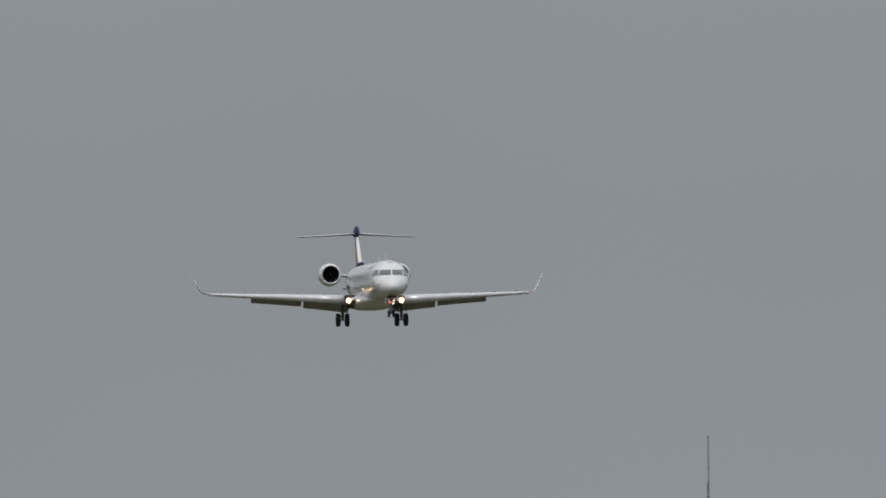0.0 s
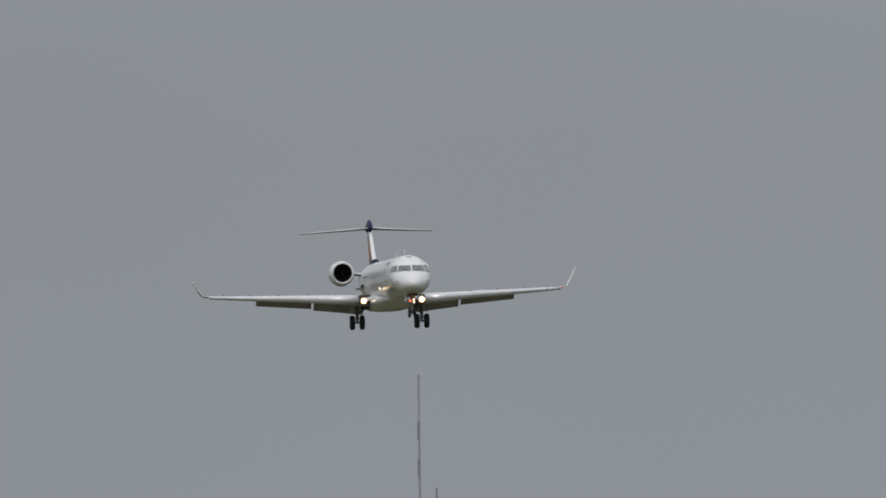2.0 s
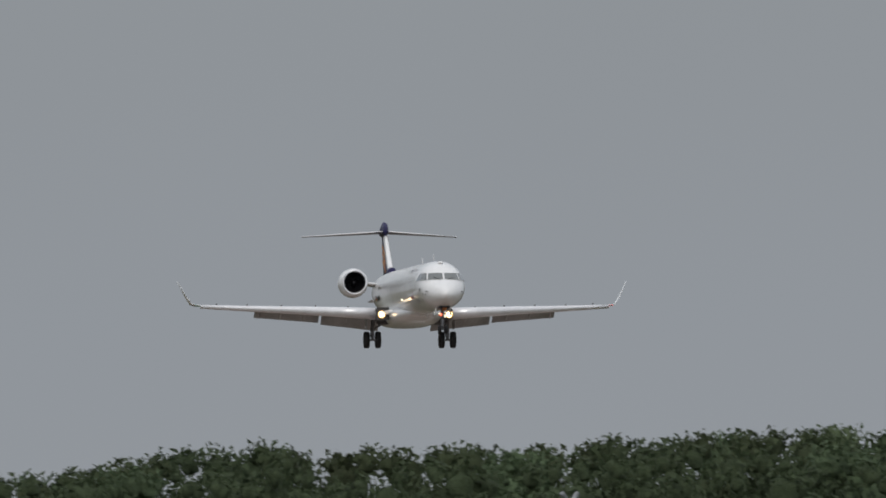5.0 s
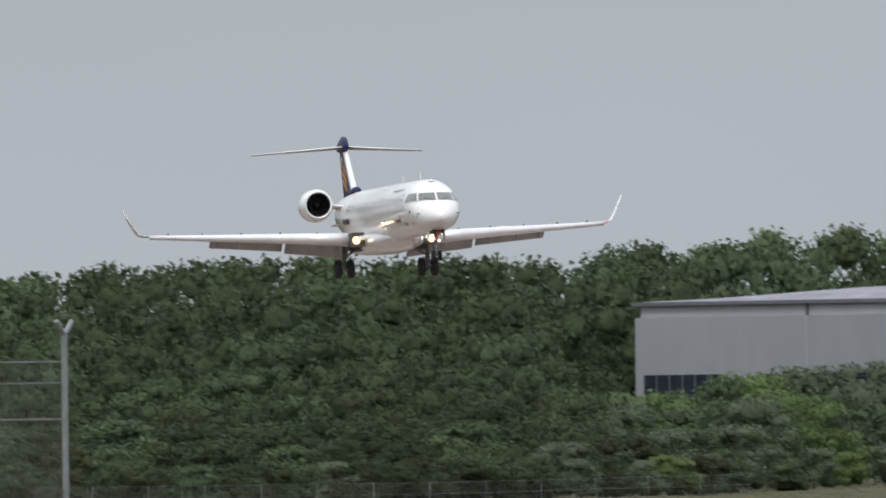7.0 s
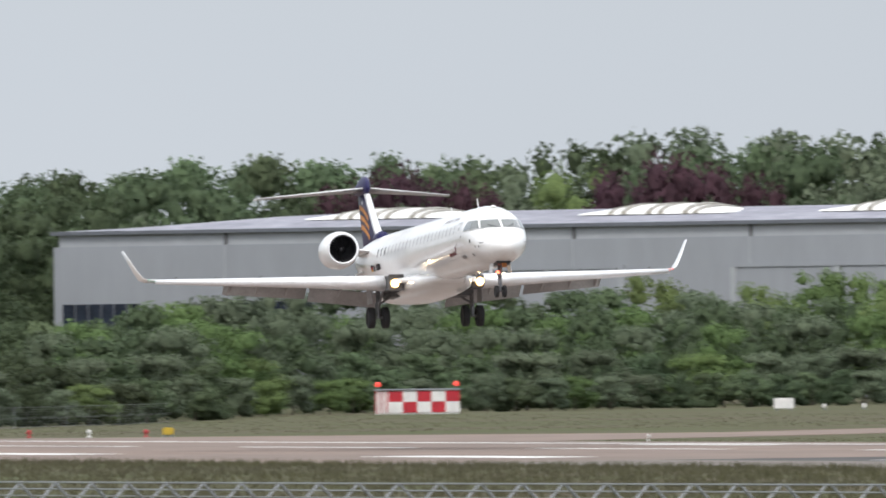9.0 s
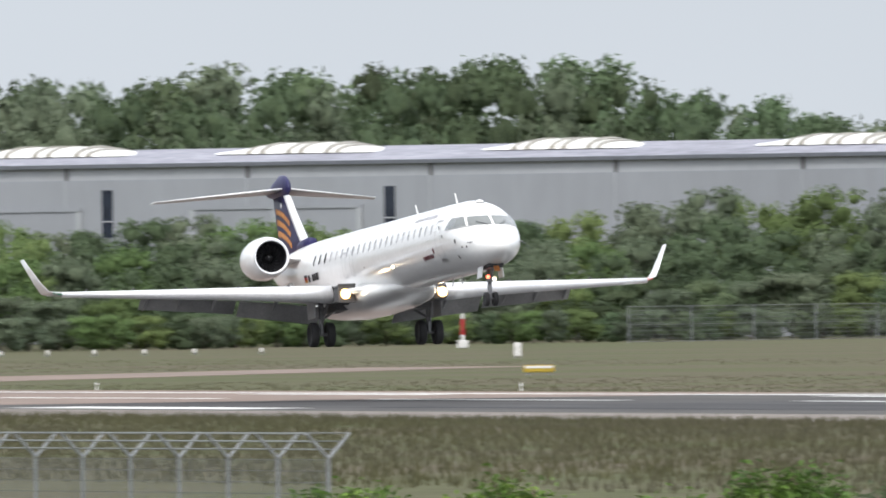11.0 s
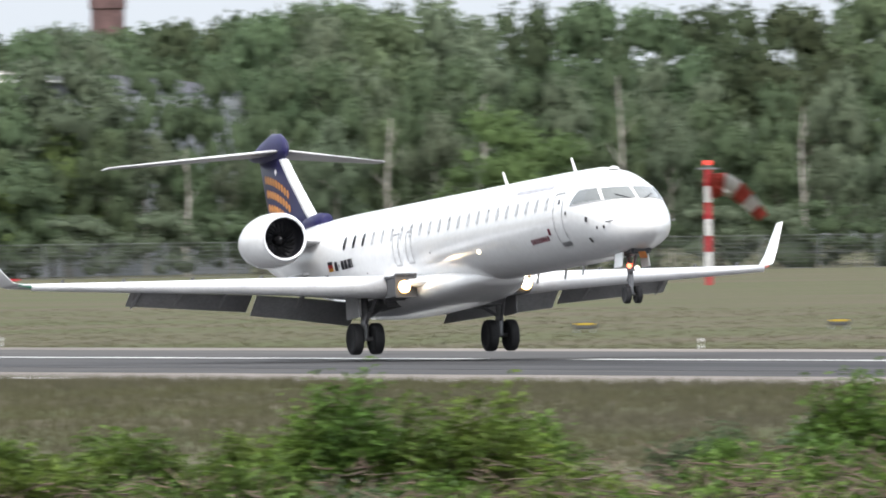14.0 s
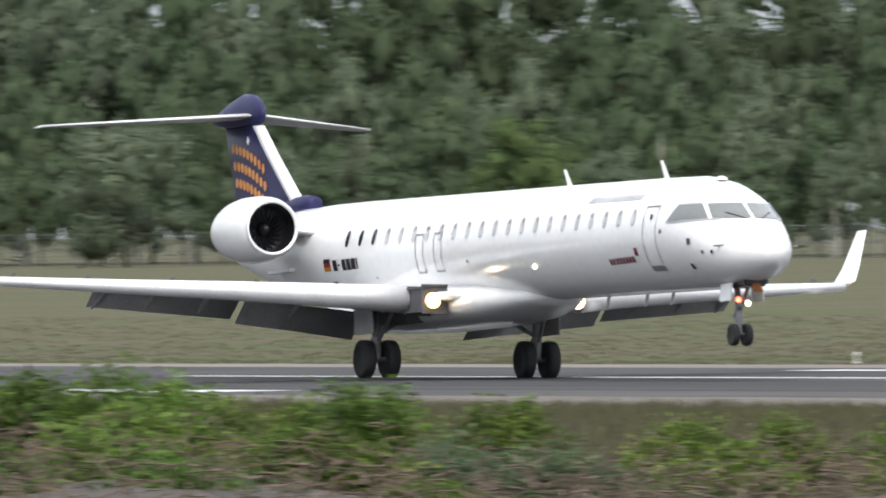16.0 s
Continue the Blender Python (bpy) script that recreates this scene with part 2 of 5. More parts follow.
def rod(bm, a, b, ra, rb=None, sides=8):
    a, b = Vector(a), Vector(b)
    rb = ra if rb is None else rb
    q = (b - a).to_track_quat("Z", "Y").to_matrix()
    rings = []
    for c, r in ((a, ra), (b, rb)):
        rings.append([bm.verts.new(c + q @ Vector((math.cos(t) * r, math.sin(t) * r, 0))) for t in (2 * math.pi * k / sides for k in range(sides))])
    for k in range(sides):
        bm.faces.new((rings[0][k], rings[0][(k + 1) % sides], rings[1][(k + 1) % sides], rings[1][k]))
    bm.faces.new(rings[0][::-1])
    bm.faces.new(rings[1])
    return bm


def loft(bm, rings, closed=True, cap=True):
    """Skin a list of rings (each a list of points) into a tube."""
    vr = [[bm.verts.new(p) for p in ring] for ring in rings]
    n = len(vr[0])
    for a, b in zip(vr, vr[1:]):
        for k in range(n if closed else n - 1):
            bm.faces.new((a[k], a[(k + 1) % n], b[(k + 1) % n], b[k]))
    if cap:
        bm.faces.new(vr[0][::-1])
        bm.faces.new(vr[-1])
    return bm


def lathe(bm, profile, centre, axis="X", sides=24, cap=True):
    """Revolve (along, radius) pairs round an axis through centre."""
    c = Vector(centre)
    rings = []
    for s, r in profile:
        ring = []
        for k in range(sides):
            t = 2 * math.pi * k / sides
            u, v = math.cos(t) * r, math.sin(t) * r
            ring.append(c + (Vector((s, u, v)) if axis == "X" else Vector((u, s, v)) if axis == "Y" else Vector((u, v, s))))
        rings.append(ring)
    return loft(bm, rings, cap=cap)


# ---- the landing airliner ----
# fuselage stations: forward distance, top, bottom, half width
HULL = [(20.31, 2.10, 2.00, 0.05), (20.24, 2.22, 1.86, 0.19), (20.05, 2.36, 1.75, 0.35), (19.7, 2.56, 1.62, 0.57), (19.2, 2.76, 1.51, 0.80), (18.8, 2.90, 1.45, 0.94),
        (18.3, 3.17, 1.41, 1.08), (17.8, 3.44, 1.39, 1.18), (17.2, 3.70, 1.375, 1.26), (16.5, 3.89, 1.365, 1.31), (15.5, 4.03, 1.37, 1.34), (13.0, 4.115, 1.43, 1.345), (8.0, 4.235, 1.545, 1.345),
        (0.0, 4.415, 1.725, 1.345), (-5.0, 4.53, 1.84, 1.345), (-7.0, 4.56, 1.98, 1.32), (-9.0, 4.55, 2.32, 1.19), (-11.0, 4.50, 2.76, 0.94), (-13.0, 4.38, 3.22, 0.60), (-14.3, 4.22, 3.62, 0.34), (-14.8, 4.1, 3.82, 0.14)]


def snub(x):
    return x if x < 15.5 else 15.5 + (x - 15.5) * 0.82


def hull_at(x):
    for a, b in zip(HULL, HULL[1:]):
        if b[0] <= x <= a[0]:
            k = (a[0] - x) / (a[0] - b[0])
            return [a[i] + (b[i] - a[i]) * k for i in (1, 2, 3)]
    return HULL[-1][1:]


def hull_side(x, z, side, off=0.01):
    top, bot, hw = hull_at(x)
    zm, hh = (top + bot) / 2, (top - bot) / 2
    u = max(-0.99, min(0.99, (z - zm) / hh))
    return Vector((snub(x), side * (hw * math.sqrt(1 - u * u) + off), z + off * u))


def hull_round(x, angle, off=0.012):
    top, bot, hw = hull_at(x)
    zm, hh = (top + bot) / 2, (top - bot) / 2
    return Vector((snub(x) + off * 0.5, (hw + off) * math.sin(angle), zm + (hh + off) * math.cos(angle)))


def nose_x(angle, z):
    """The forward station at which the nose, at an angle off its top line, has height z."""
    lo, hi = 15.5, 20.2
    for _ in range(30):
        mid = (lo + hi) / 2
        lo, hi = (mid, hi) if hull_round(mid, angle, 0).z > z else (lo, mid)
    return lo


def grid_patch(bm, fn, nu, nv):
    g = [[bm.verts.new(fn(i / nu, j / nv)) for j in range(nv + 1)] for i in range(nu + 1)]
    for i in range(nu):
        for j in range(nv):
            bm.faces.new((g[i][j], g[i + 1][j], g[i + 1][j + 1], g[i][j + 1]))
    return bm


def side_patch(x0, x1, z0, z1, side, off=0.012, shear=0.0, nu=2, nv=3):
    """A thin patch that lies on the fuselage side."""
    bm = bmesh.new()
    grid_patch(bm, lambda u, v: hull_side(x0 + (x1 - x0) * u + shear * v, z0 + (z1 - z0) * v - 0.0225 * (x1 - x0) * u, side, off), nu, nv)
    r = bmesh.ops.solidify(bm, geom=bm.faces[:], thickness=0.008)
    return bm


def airfoil(y, lead, trail, z, thick, n=9, twist=0.0):
    pts = []
    chord = lead - trail
    for sgn in (1, -1):
        rng = range(n) if sgn == 1 else range(n - 2, 0, -1)
        for k in rng:
            s = (1 - math.cos(math.pi * k / (n - 1))) / 2
            t = thick * 2.6 * (0.2969 * math.sqrt(s) - 0.126 * s - 0.3516 * s * s + 0.2843 * s ** 3 - 0.1015 * s ** 4) / 0.78
            pts.append(Vector((lead - chord * s, y, z + sgn * t * (1.0 if sgn > 0 else 0.75) - twist * s)))
    return pts


def wing_line(y):
    """Leading edge, trailing edge, height and thickness of the wing at a span station."""
    st = [(0.9, 4.2, -3.2, 1.76, 0.72), (1.85, 3.0, -3.0, 1.84, 0.64), (2.1, 1.95, -2.95, 1.88, 0.55), (4.7, 0.6, -2.7, 2.08, 0.42), (8.3, -1.2, -3.4, 2.29, 0.28), (11.5, -2.83, -4.35, 2.50, 0.16)]
    for a, b in zip(st, st[1:]):
        if a[0] <= y <= b[0]:
            k = (y - a[0]) / (b[0] - a[0])
            return [a[i] + (b[i] - a[i]) * k for i in range(1, 5)]
    return st[-1][1:]


def oval(rx, rz, centre, normal_y, thick=0.012, sides=12, slant=0.0):
    bm = bmesh.new()
    rings = []
    for o in (0, thick):
        rings.append([Vector((centre[0] + rx * math.cos(t) + slant * math.sin(t), centre[1] + normal_y * o, centre[2] + rz * math.sin(t))) for t in (2 * math.pi * k / sides for k in range(sides))])
    return loft(bm, rings)


def wheel(name, centre, radius, width, parent):
    bm = bmesh.new()
    r, w = radius, width / 2
    lathe(bm, [(-w * 0.55, r * 0.2), (-w * 0.6, r * 0.5), (-w * 0.45, r * 0.62), (w * 0.45, r * 0.62), (w * 0.6, r * 0.5), (w * 0.55, r * 0.2)], (0, 0, 0), "Y", 20)
    rim = part(name, bm, M_RIM, parent, "grey metal wheel with black tyre", smooth=False)
    rim.location = centre
    bm = bmesh.new()
    lathe(bm, [(-w * 0.7, r * 0.58), (-w * 0.95, r * 0.72), (-w, r * 0.86), (-w * 0.82, r * 0.97), (-w * 0.45, r), (w * 0.45, r), (w * 0.82, r * 0.97), (w, r * 0.86), (w * 0.95, r * 0.72), (w * 0.7, r * 0.58)], (0, 0, 0), "Y", 28)
    part("tyre", bm, M_TYRE, rim, "black rubber tyre", smooth=True)
    return rim


def airliner():
    jet = new("airliner")
    tagged(jet, "white twin-engine regional jet landing with gear and flaps down", "airplane")
    # fuselage
    bm = bmesh.new()
    xs = [h[0] for h in HULL]
    fine = []
    for a, b in zip(xs, xs[1:]):
        steps = max(1, int((a - b) / 1.6))
        fine += [a + (b - a) * k / steps for k in range(steps)]
    fine.append(xs[-1])
    loft(bm, [[hull_round(x, 2 * math.pi * k / 40, 0) for k in range(40)] for x in fine])
    part("fuselage", bm, M_WHITE, jet, "glossy white fuselage", smooth=True)
    # belly fairing
    bm = bmesh.new()
    rings = []
    for x, hw, top, bot in ((6.8, 0.4, 1.8, 1.58), (6.0, 0.8, 1.9, 1.45), (5.0, 1.12, 2.0, 1.32), (3.8, 1.36, 2.12, 1.2), (2.0, 1.48, 2.2, 1.15), (-1.0, 1.48, 2.2, 1.15), (-3.2, 1.42, 2.2, 1.22), (-5.0, 1.3, 2.3, 1.5), (-6.6, 0.7, 2.25, 1.85)):
        zm, hh = (top + bot) / 2, (top - bot) / 2
        ring = []
        for k in range(28):
            t = 2 * math.pi * k / 28
            c, s = math.cos(t), math.sin(t)
            ring.append(Vector((x, hw * math.copysign(abs(s) ** 0.75, s), zm + hh * math.copysign(abs(c) ** 0.75, c))))
        rings.append(ring)
    loft(bm, rings)
    part("belly_fairing", bm, M_WHITE, jet, "white wing-to-body fairing", smooth=True)
    # cockpit windows: one level band round the nose
    for side in (-1, 1):
        bm = bmesh.new()

        def screen(u, v):
            angle = radians(2.5 + (36 + 10 * (1 - v)) * u)
            return hull_round(nose_x(angle, 2.92 + 0.37 * v), side * angle, 0.014)
        grid_patch(bm, screen, 7, 5)
        part("windscreen", bm, M_GLASS, jet, "dark glass windscreen pane")

        def pane(u, v):
            z = 2.92 + 0.37 * v
            xf = nose_x(radians(42 + 10 * (1 - v)), z)
            return hull_side(xf + (16.2 + 0.36 * v - xf) * u, z, side, 0.016)
        bm = bmesh.new()
        grid_patch(bm, pane, 7, 4)
        part("cockpit_window", bm, M_GLASS, jet, "dark glass cockpit side window")
        for z in (2.885, 3.295):
            front, rear = nose_x(radians(42), z + 0.01), 16.15 if z < 3 else 16.52
            bm = bmesh.new()
            grid_patch(bm, lambda u, v: hull_side(front + (rear - front) * u, z + 0.03 * v, side, 0.018), 8, 1)
            part("window_frame", bm, M_LINE, jet, "grey window frame strip")
        # wiper
        bm = bmesh.new()
        rod(bm, hull_round(nose_x(radians(12), 2.89), side * radians(12), 0.03), hull_round(nose_x(radians(30), 3.05), side * radians(30), 0.03), 0.012, sides=5)
        part("wiper", bm, M_BLACKTXT, jet)
    # cabin windows
    first = None
    for side in (-1, 1):
        for k in range(22):
            x = 14.08 - 0.847 * k
            z = 3.07 - 0.0225 * x + 0.375
            bm = bmesh.new()
            w, h = 0.105, 0.205
            pts = [(0, -h), (w * 0.75, -h * 0.8), (w, -h * 0.35), (w, h * 0.35), (w * 0.75, h * 0.8), (0, h), (-w * 0.75, h * 0.8), (-w, h * 0.35), (-w, -h * 0.35), (-w * 0.75, -h * 0.8)]
            bm.faces.new([bm.verts.new(hull_side(x + a, z + b, side, 0.012)) for a, b in pts])
            bmesh.ops.solidify(bm, geom=bm.faces[:], thickness=0.008)
            part("cabin_window", bm, M_DARKWIN if k >= 19 else M_CABINWIN, jet)
        # doors: thin outline strips
        for x0, x1, z0, z1 in ((14.72, 15.5, 1.9, 3.36), (1.85, 2.35, 2.46, 3.40), (0.7, 1.2, 2.48, 3.42)):
            t = 0.035
            for a, b, c, e in ((x0, x0 + t, z0, z1), (x1 - t, x1, z0, z1), (x0, x1, z0, z0 + t), (x0, x1, z1 - t, z1)):
                part("door_seam", side_patch(a, b, c, e, side, 0.011, nv=6), M_LINE, jet)
        part("door_step", side_patch(14.74, 15.48, 1.86, 1.98, side, 0.02), M_GREY, jet, "dark grey sill under the door")
        part("door_window", side_patch(15.12, 15.24, 3.02, 3.15, side, 0.016), M_DARKWIN, jet)
        # lettering kept as plain bars
        part("tail_lettering", side_patch(-4.62, -4.35, 2.80, 3.06, side, 0.012), M_BLACKTXT, jet, "black lettering bar")
        for a, b in ((-4.28, -4.16), (-4.02, -3.78), (-3.72, -3.48), (-3.42, -3.16), (-3.10, -3.02)):
            part("tail_lettering", side_patch(a, b, 2.79 if b - a > 0.13 or b > -3.1 else 2.9, 3.05 if b - a > 0.13 or b > -3.1 else 2.95, side, 0.012), M_BLACKTXT, jet)
        for k, mt in enumerate((M_FLAGGOLD, M_FLAGRED, M_BLACKTXT)):
            part("flag_stripe", side_patch(-5.2, -4.78, 2.82 + 0.095 * k, 2.915 + 0.095 * k, side, 0.012), mt, jet)
        part("title_bar", side_patch(10.9, 14.1, 3.62, 3.75, side, 0.012, nu=12), M_SILVERTXT, jet, "pale grey lettering bar")
        for k in range(8):
            x = 12.45 + 0.2 * k
            part("small_title_bar", side_patch(x, x + 0.13, 2.10, 2.24, side, 0.012), M_REDTXT, jet, "wine-red lettering bar" if k == 0 else "")
        part("small_title_mark", side_patch(14.1, 14.28, 2.24, 2.42, side, 0.012), M_REDTXT, jet)
        for x, z, s in ((15.85, 2.72, 0.06), (17.55, 2.42, 0.09), (17.35, 1.86, 0.08), (18.2, 2.15, 0.05), (18.6, 2.14, 0.05), (3.9, 2.62, 0.04), (-2.0, 2.52, 0.035)):
            part("probe_port", side_patch(x - s, x + s, z - s * 0.8, z + s * 0.8, side, 0.02), M_DARKGREY, jet)
        bm = bmesh.new()
        rod(bm, hull_side(18.9, 2.25, side, 0), hull_side(18.9, 2.25, side, 0.14), 0.02, sides=6)
        rod(bm, hull_side(18.88, 2.25, side, 0.14), hull_side(19.2, 2.25, side, 0.12), 0.016, sides=6)
        part("pitot_probe", bm, M_STEEL, jet)
    # roof aerials
    for x, hgt in ((7.0, 0.42), (12.9, 0.45)):
        z = hull_at(x)[0] - 0.03
        bm = bmesh.new()
        loft(bm, [[Vector((x + 0.18 - s * 0.32 + dx, dy, z + s * hgt)) for dx, dy in ((0.16 - s * 0.06, 0), (0, 0.025), (-0.14 + s * 0.04, 0), (0, -0.025))] for s in (0, 1)])
        part("blade_aerial", bm, M_WHITE, jet, "small swept blade aerial")
    bm = bmesh.new()
    lathe(bm, [(0, 0.16), (0.06, 0.14), (0.1, 0.05)], (16.3, 0, hull_at(16.3)[0] - 0.03), "Z", 12)
    part("roof_beacon", bm, M_WHITE, jet)
    for x, y in ((9.5, 0.0), (11.6, 0.1), (4.2, -0.2), (13.4, 0.0)):
        bm = bmesh.new()
        z = hull_at(x)[1] + 0.03
        loft(bm, [[Vector((x - s * 0.16 + dx, y + dy, z - s * 0.3)) for dx, dy in ((0.1, 0), (0, 0.018), (-0.1, 0), (0, -0.018))] for s in (0, 1)])
        part("belly_aerial", bm, M_GREY, jet)

    for side in (-1, 1):
        who = "starboard" if side < 0 else "port"
        # wing panel with grey underside
        bm = bmesh.new()
        stations = (0.9, 1.3, 1.85, 2.1, 3.4, 4.7, 6.5, 8.3, 10.0, 11.5)
        loft(bm, [airfoil(side * y, *wing_line(y)) for y in stations])
        bmesh.ops.recalc_face_normals(bm, faces=bm.faces[:])
        # downward faces behind the leading edge take the darker grey
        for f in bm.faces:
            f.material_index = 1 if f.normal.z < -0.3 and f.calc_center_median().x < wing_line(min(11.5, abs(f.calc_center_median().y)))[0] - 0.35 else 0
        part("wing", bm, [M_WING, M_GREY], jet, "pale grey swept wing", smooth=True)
        # slat along the leading edge, drooped
        bm = bmesh.new()
        rings = []
        for y in (2.08, 4.0, 6.0, 8.0, 10.0, 11.3):
            le, te, z, th = wing_line(y)
            c = 0.16 * (le - te) * 0.55 + 0.12
            ring = []
            for k in range(9):
                t = math.pi * (k / 8) - math.pi * 0.42
                ring.append(Vector((le + 0.10 - c * (1 - math.cos(t)) * 0.75 + 0.02, side * y, z - 0.07 + math.sin(t) * th * 0.62)))
            for k in range(8, -1, -1):
                p = ring[k].copy()
                p.x -= 0.03
                ring.append(p)
            rings.append(ring)
        loft(bm, rings)
        bmesh.ops.recalc_face_normals(bm, faces=bm.faces[:])
        part("slat", bm, M_LEAD, jet, "bright metal leading-edge slat", smooth=True)
        # flaps
        for y0, y1, ch0, ch1, ang in ((1.45, 4.66, 1.05, 0.92, 36), (4.80, 8.3, 0.82, 0.64, 33)):
            bm = bmesh.new()
            rings = []
            for y, ch in ((y0, ch0), ((y0 + y1) / 2, (ch0 + ch1) / 2), (y1, ch1)):
                le, te, z, th = wing_line(y)
                ca, sa = math.cos(radians(ang)), math.sin(radians(ang))
                ring = []
                for p in airfoil(0, ch, 0, 0, 0.16, n=7):
                    dx, dz = -(ch - p.x), p.z
                    ring.append(Vector((te + 0.75 + dx * ca + dz * sa, side * y, z - 0.12 + dx * sa + dz * ca)))
                rings.append(ring)
            loft(bm, rings)
            bmesh.ops.recalc_face_normals(bm, faces=bm.faces[:])
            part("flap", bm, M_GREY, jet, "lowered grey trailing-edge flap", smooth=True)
        for y in (3.3, 5.6, 6.9, 8.1):
            le, te, z, th = wing_line(y)
            bm = bmesh.new()
            lathe(bm, [(0.8, 0.015), (0.5, 0.06), (0.1, 0.075), (-0.3, 0.06), (-0.6, 0.015)], (0, 0, 0), "X", 10)
            bmesh.ops.transform(bm, matrix=pose(te + 0.6, side * y, z - 0.26, 0, -24), verts=bm.verts[:])
            part("flap_track_fairing", bm, M_GREY, jet, smooth=True)
        for y in (3.5, 5.2, 7.0, 8.8, 10.4):
            le, te, z, th = wing_line(y)
            bm = bmesh.new()
            box(bm, le - 0.32, le - 0.14, side * y - 0.03, side * y + 0.03, z + th * 0.42, z + th * 0.42 + 0.07)
            part("wing_fence", bm, M_DARKGREY, jet)
        # winglet
        bm = bmesh.new()
        rings = []
        for s, le, te, y, z, th in ((0, -2.83, -4.35, 11.48, 2.5, 0.15), (0.15, -3.0, -4.36, 11.72, 2.58, 0.11), (0.4, -3.3, -4.36, 11.95, 2.93, 0.08), (1.0, -3.92, -4.5, 12.43, 3.87, 0.045)):
            ring = []
            for p in airfoil(0, le, te, 0, th):
                tilt = min(1.0, s * 4 + 0.15)
                ring.append(Vector((p.x, side * (y - p.z * tilt * 0.9), z + p.z * (1 - tilt * 0.6))))
            rings.append(ring)
        loft(bm, rings)
        bmesh.ops.recalc_face_normals(bm, faces=bm.faces[:])
        part("winglet", bm, M_WHITE, jet, "white upturned winglet", smooth=True)
        bm = bmesh.new()
        rod(bm, (-2.86, side * 11.2, 2.46), (-3.0, side * 11.56, 2.52), 0.055, 0.04)
        part("tip_lamp", bm, M_NAVGREEN if side < 0 else M_NAVRED, jet, "green wing-tip lamp" if side < 0 else "red wing-tip lamp")
        # inboard leading edge recess and landing lamp
        # solid dark block; the recess's shade is in its colour
        bm = bmesh.new()
        box(bm, 1.9, 2.98, side * 1.5, side * 2.06, 1.46, 2.06, bevel=0.05)
        part("lamp_bay_shade", bm, M_DARKGREY, jet, "dark block painted as the wing root recess's shade")
        bm = bmesh.new()
        lathe(bm, [(0, 0.12), (0.06, 0.11), (0.11, 0.06), (0.12, 0.02)], (3.02, side * 1.86, 1.72), "X", 16)
        lamp = part("landing_lamp", bm, M_LAMP, jet, "lit landing lamp")
        # added glowing ring that paints the warm halo round the lamp
        bm = bmesh.new()
        lathe(bm, [(-0.02, 0.11), (0.05, 0.19), (0.07, 0.185), (0.03, 0.105)], (3.02, side * 1.86, 1.72), "X", 18, False)
        part("lamp_halo", bm, M_LAMPHALO, lamp, "warm glowing ring drawn as the lamp's halo")
        # spoilers, hinged at their leading edge
        for y0, y1 in ((3.2, 4.5), (4.9, 6.3)):
            bm = bmesh.new()
            box(bm, -0.62, 0, 0 if side > 0 else -(y1 - y0), (y1 - y0) if side > 0 else 0, 0.0, 0.04, bevel=0.01)
            sp = part("spoiler", bm, M_WING, jet, "hinged spoiler panel")
            le, te, z, th = wing_line((y0 + y1) / 2)
            SPOILERS.append((sp, te + 1.15, side * y0, z + th * 0.30, math.degrees(math.atan2(0.22, 2.6)) * side))
        # tailplane
        bm = bmesh.new()
        loft(bm, [airfoil(side * y, *rest) for y, *rest in ((0.1, -12.75, -15.35, 7.04, 0.26), (2.2, -14.4, -16.15, 6.98, 0.19), (4.33, -16.05, -16.95, 6.92, 0.11))])
        bmesh.ops.recalc_face_normals(bm, faces=bm.faces[:])
        # downward faces take the darker grey
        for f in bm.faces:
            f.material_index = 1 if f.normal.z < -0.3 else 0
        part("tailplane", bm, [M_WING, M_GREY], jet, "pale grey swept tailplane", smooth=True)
        # engine
        cy, cz = side * 2.44, 3.90
        bm = bmesh.new()
        lathe(bm, [(-5.84, 0.60), (-5.76, 0.63), (-5.74, 0.66), (-5.80, 0.70), (-6.0, 0.76), (-6.5, 0.805), (-7.1, 0.81), (-7.7, 0.75), (-8.2, 0.63), (-8.5, 0.53), (-8.52, 0.47), (-8.3, 0.47), (-8.2, 0.05)], (0, cy, cz), "X", 36, False)
        nac = part("engine", bm, M_WHITE, jet, "white engine nacelle", smooth=True)
        bm = bmesh.new()
        lathe(bm, [(-5.765, 0.595), (-5.735, 0.625), (-5.73, 0.655), (-5.775, 0.695), (-5.80, 0.66)], (0, cy, cz), "X", 36, False)
        part("intake_lip", bm, M_LEAD, nac, "bare metal intake lip", smooth=True)
        bm = bmesh.new()
        rings = []
        for s, r in ((-5.80, 0.600), (-6.0, 0.575), (-6.45, 0.57), (-6.46, 0.02)):
            rings.append([Vector((s, cy + math.cos(t) * r, cz + math.sin(t) * r)) for t in (2 * math.pi * k / 36 for k in range(36))])
        loft(bm, rings, cap=False)
        part("intake_duct", bm, M_DARK, nac, "black intake duct", smooth=True)
        bm = bmesh.new()
        rings = []
        for q in range(5):
            r0 = 0.12 + 0.11 * q
            rings.append([Vector((-6.36 - 0.035 * (k % 2) - 0.02 * q, cy + math.cos(t + 0.09 * q) * r0, cz + math.sin(t + 0.09 * q) * r0)) for k, t in enumerate(2 * math.pi * k / 44 for k in range(44))])
        loft(bm, rings, cap=False)
        part("fan", bm, M_FAN, nac, "dark metal fan")
        bm = bmesh.new()
        lathe(bm, [(-6.42, 0.18), (-6.25, 0.15), (-6.12, 0.08), (-6.07, 0.015)], (0, cy, cz), "X", 16)
        part("spinner", bm, M_FAN, nac, smooth=True)
        bm = bmesh.new()
        rings = []
        for y, le, te, z, th in ((1.0, -6.0, -9.4, 3.78, 0.34), (1.75, -6.5, -9.1, 3.9, 0.28)):
            rings.append(airfoil(side * y, le, te, z, th))
        loft(bm, rings)
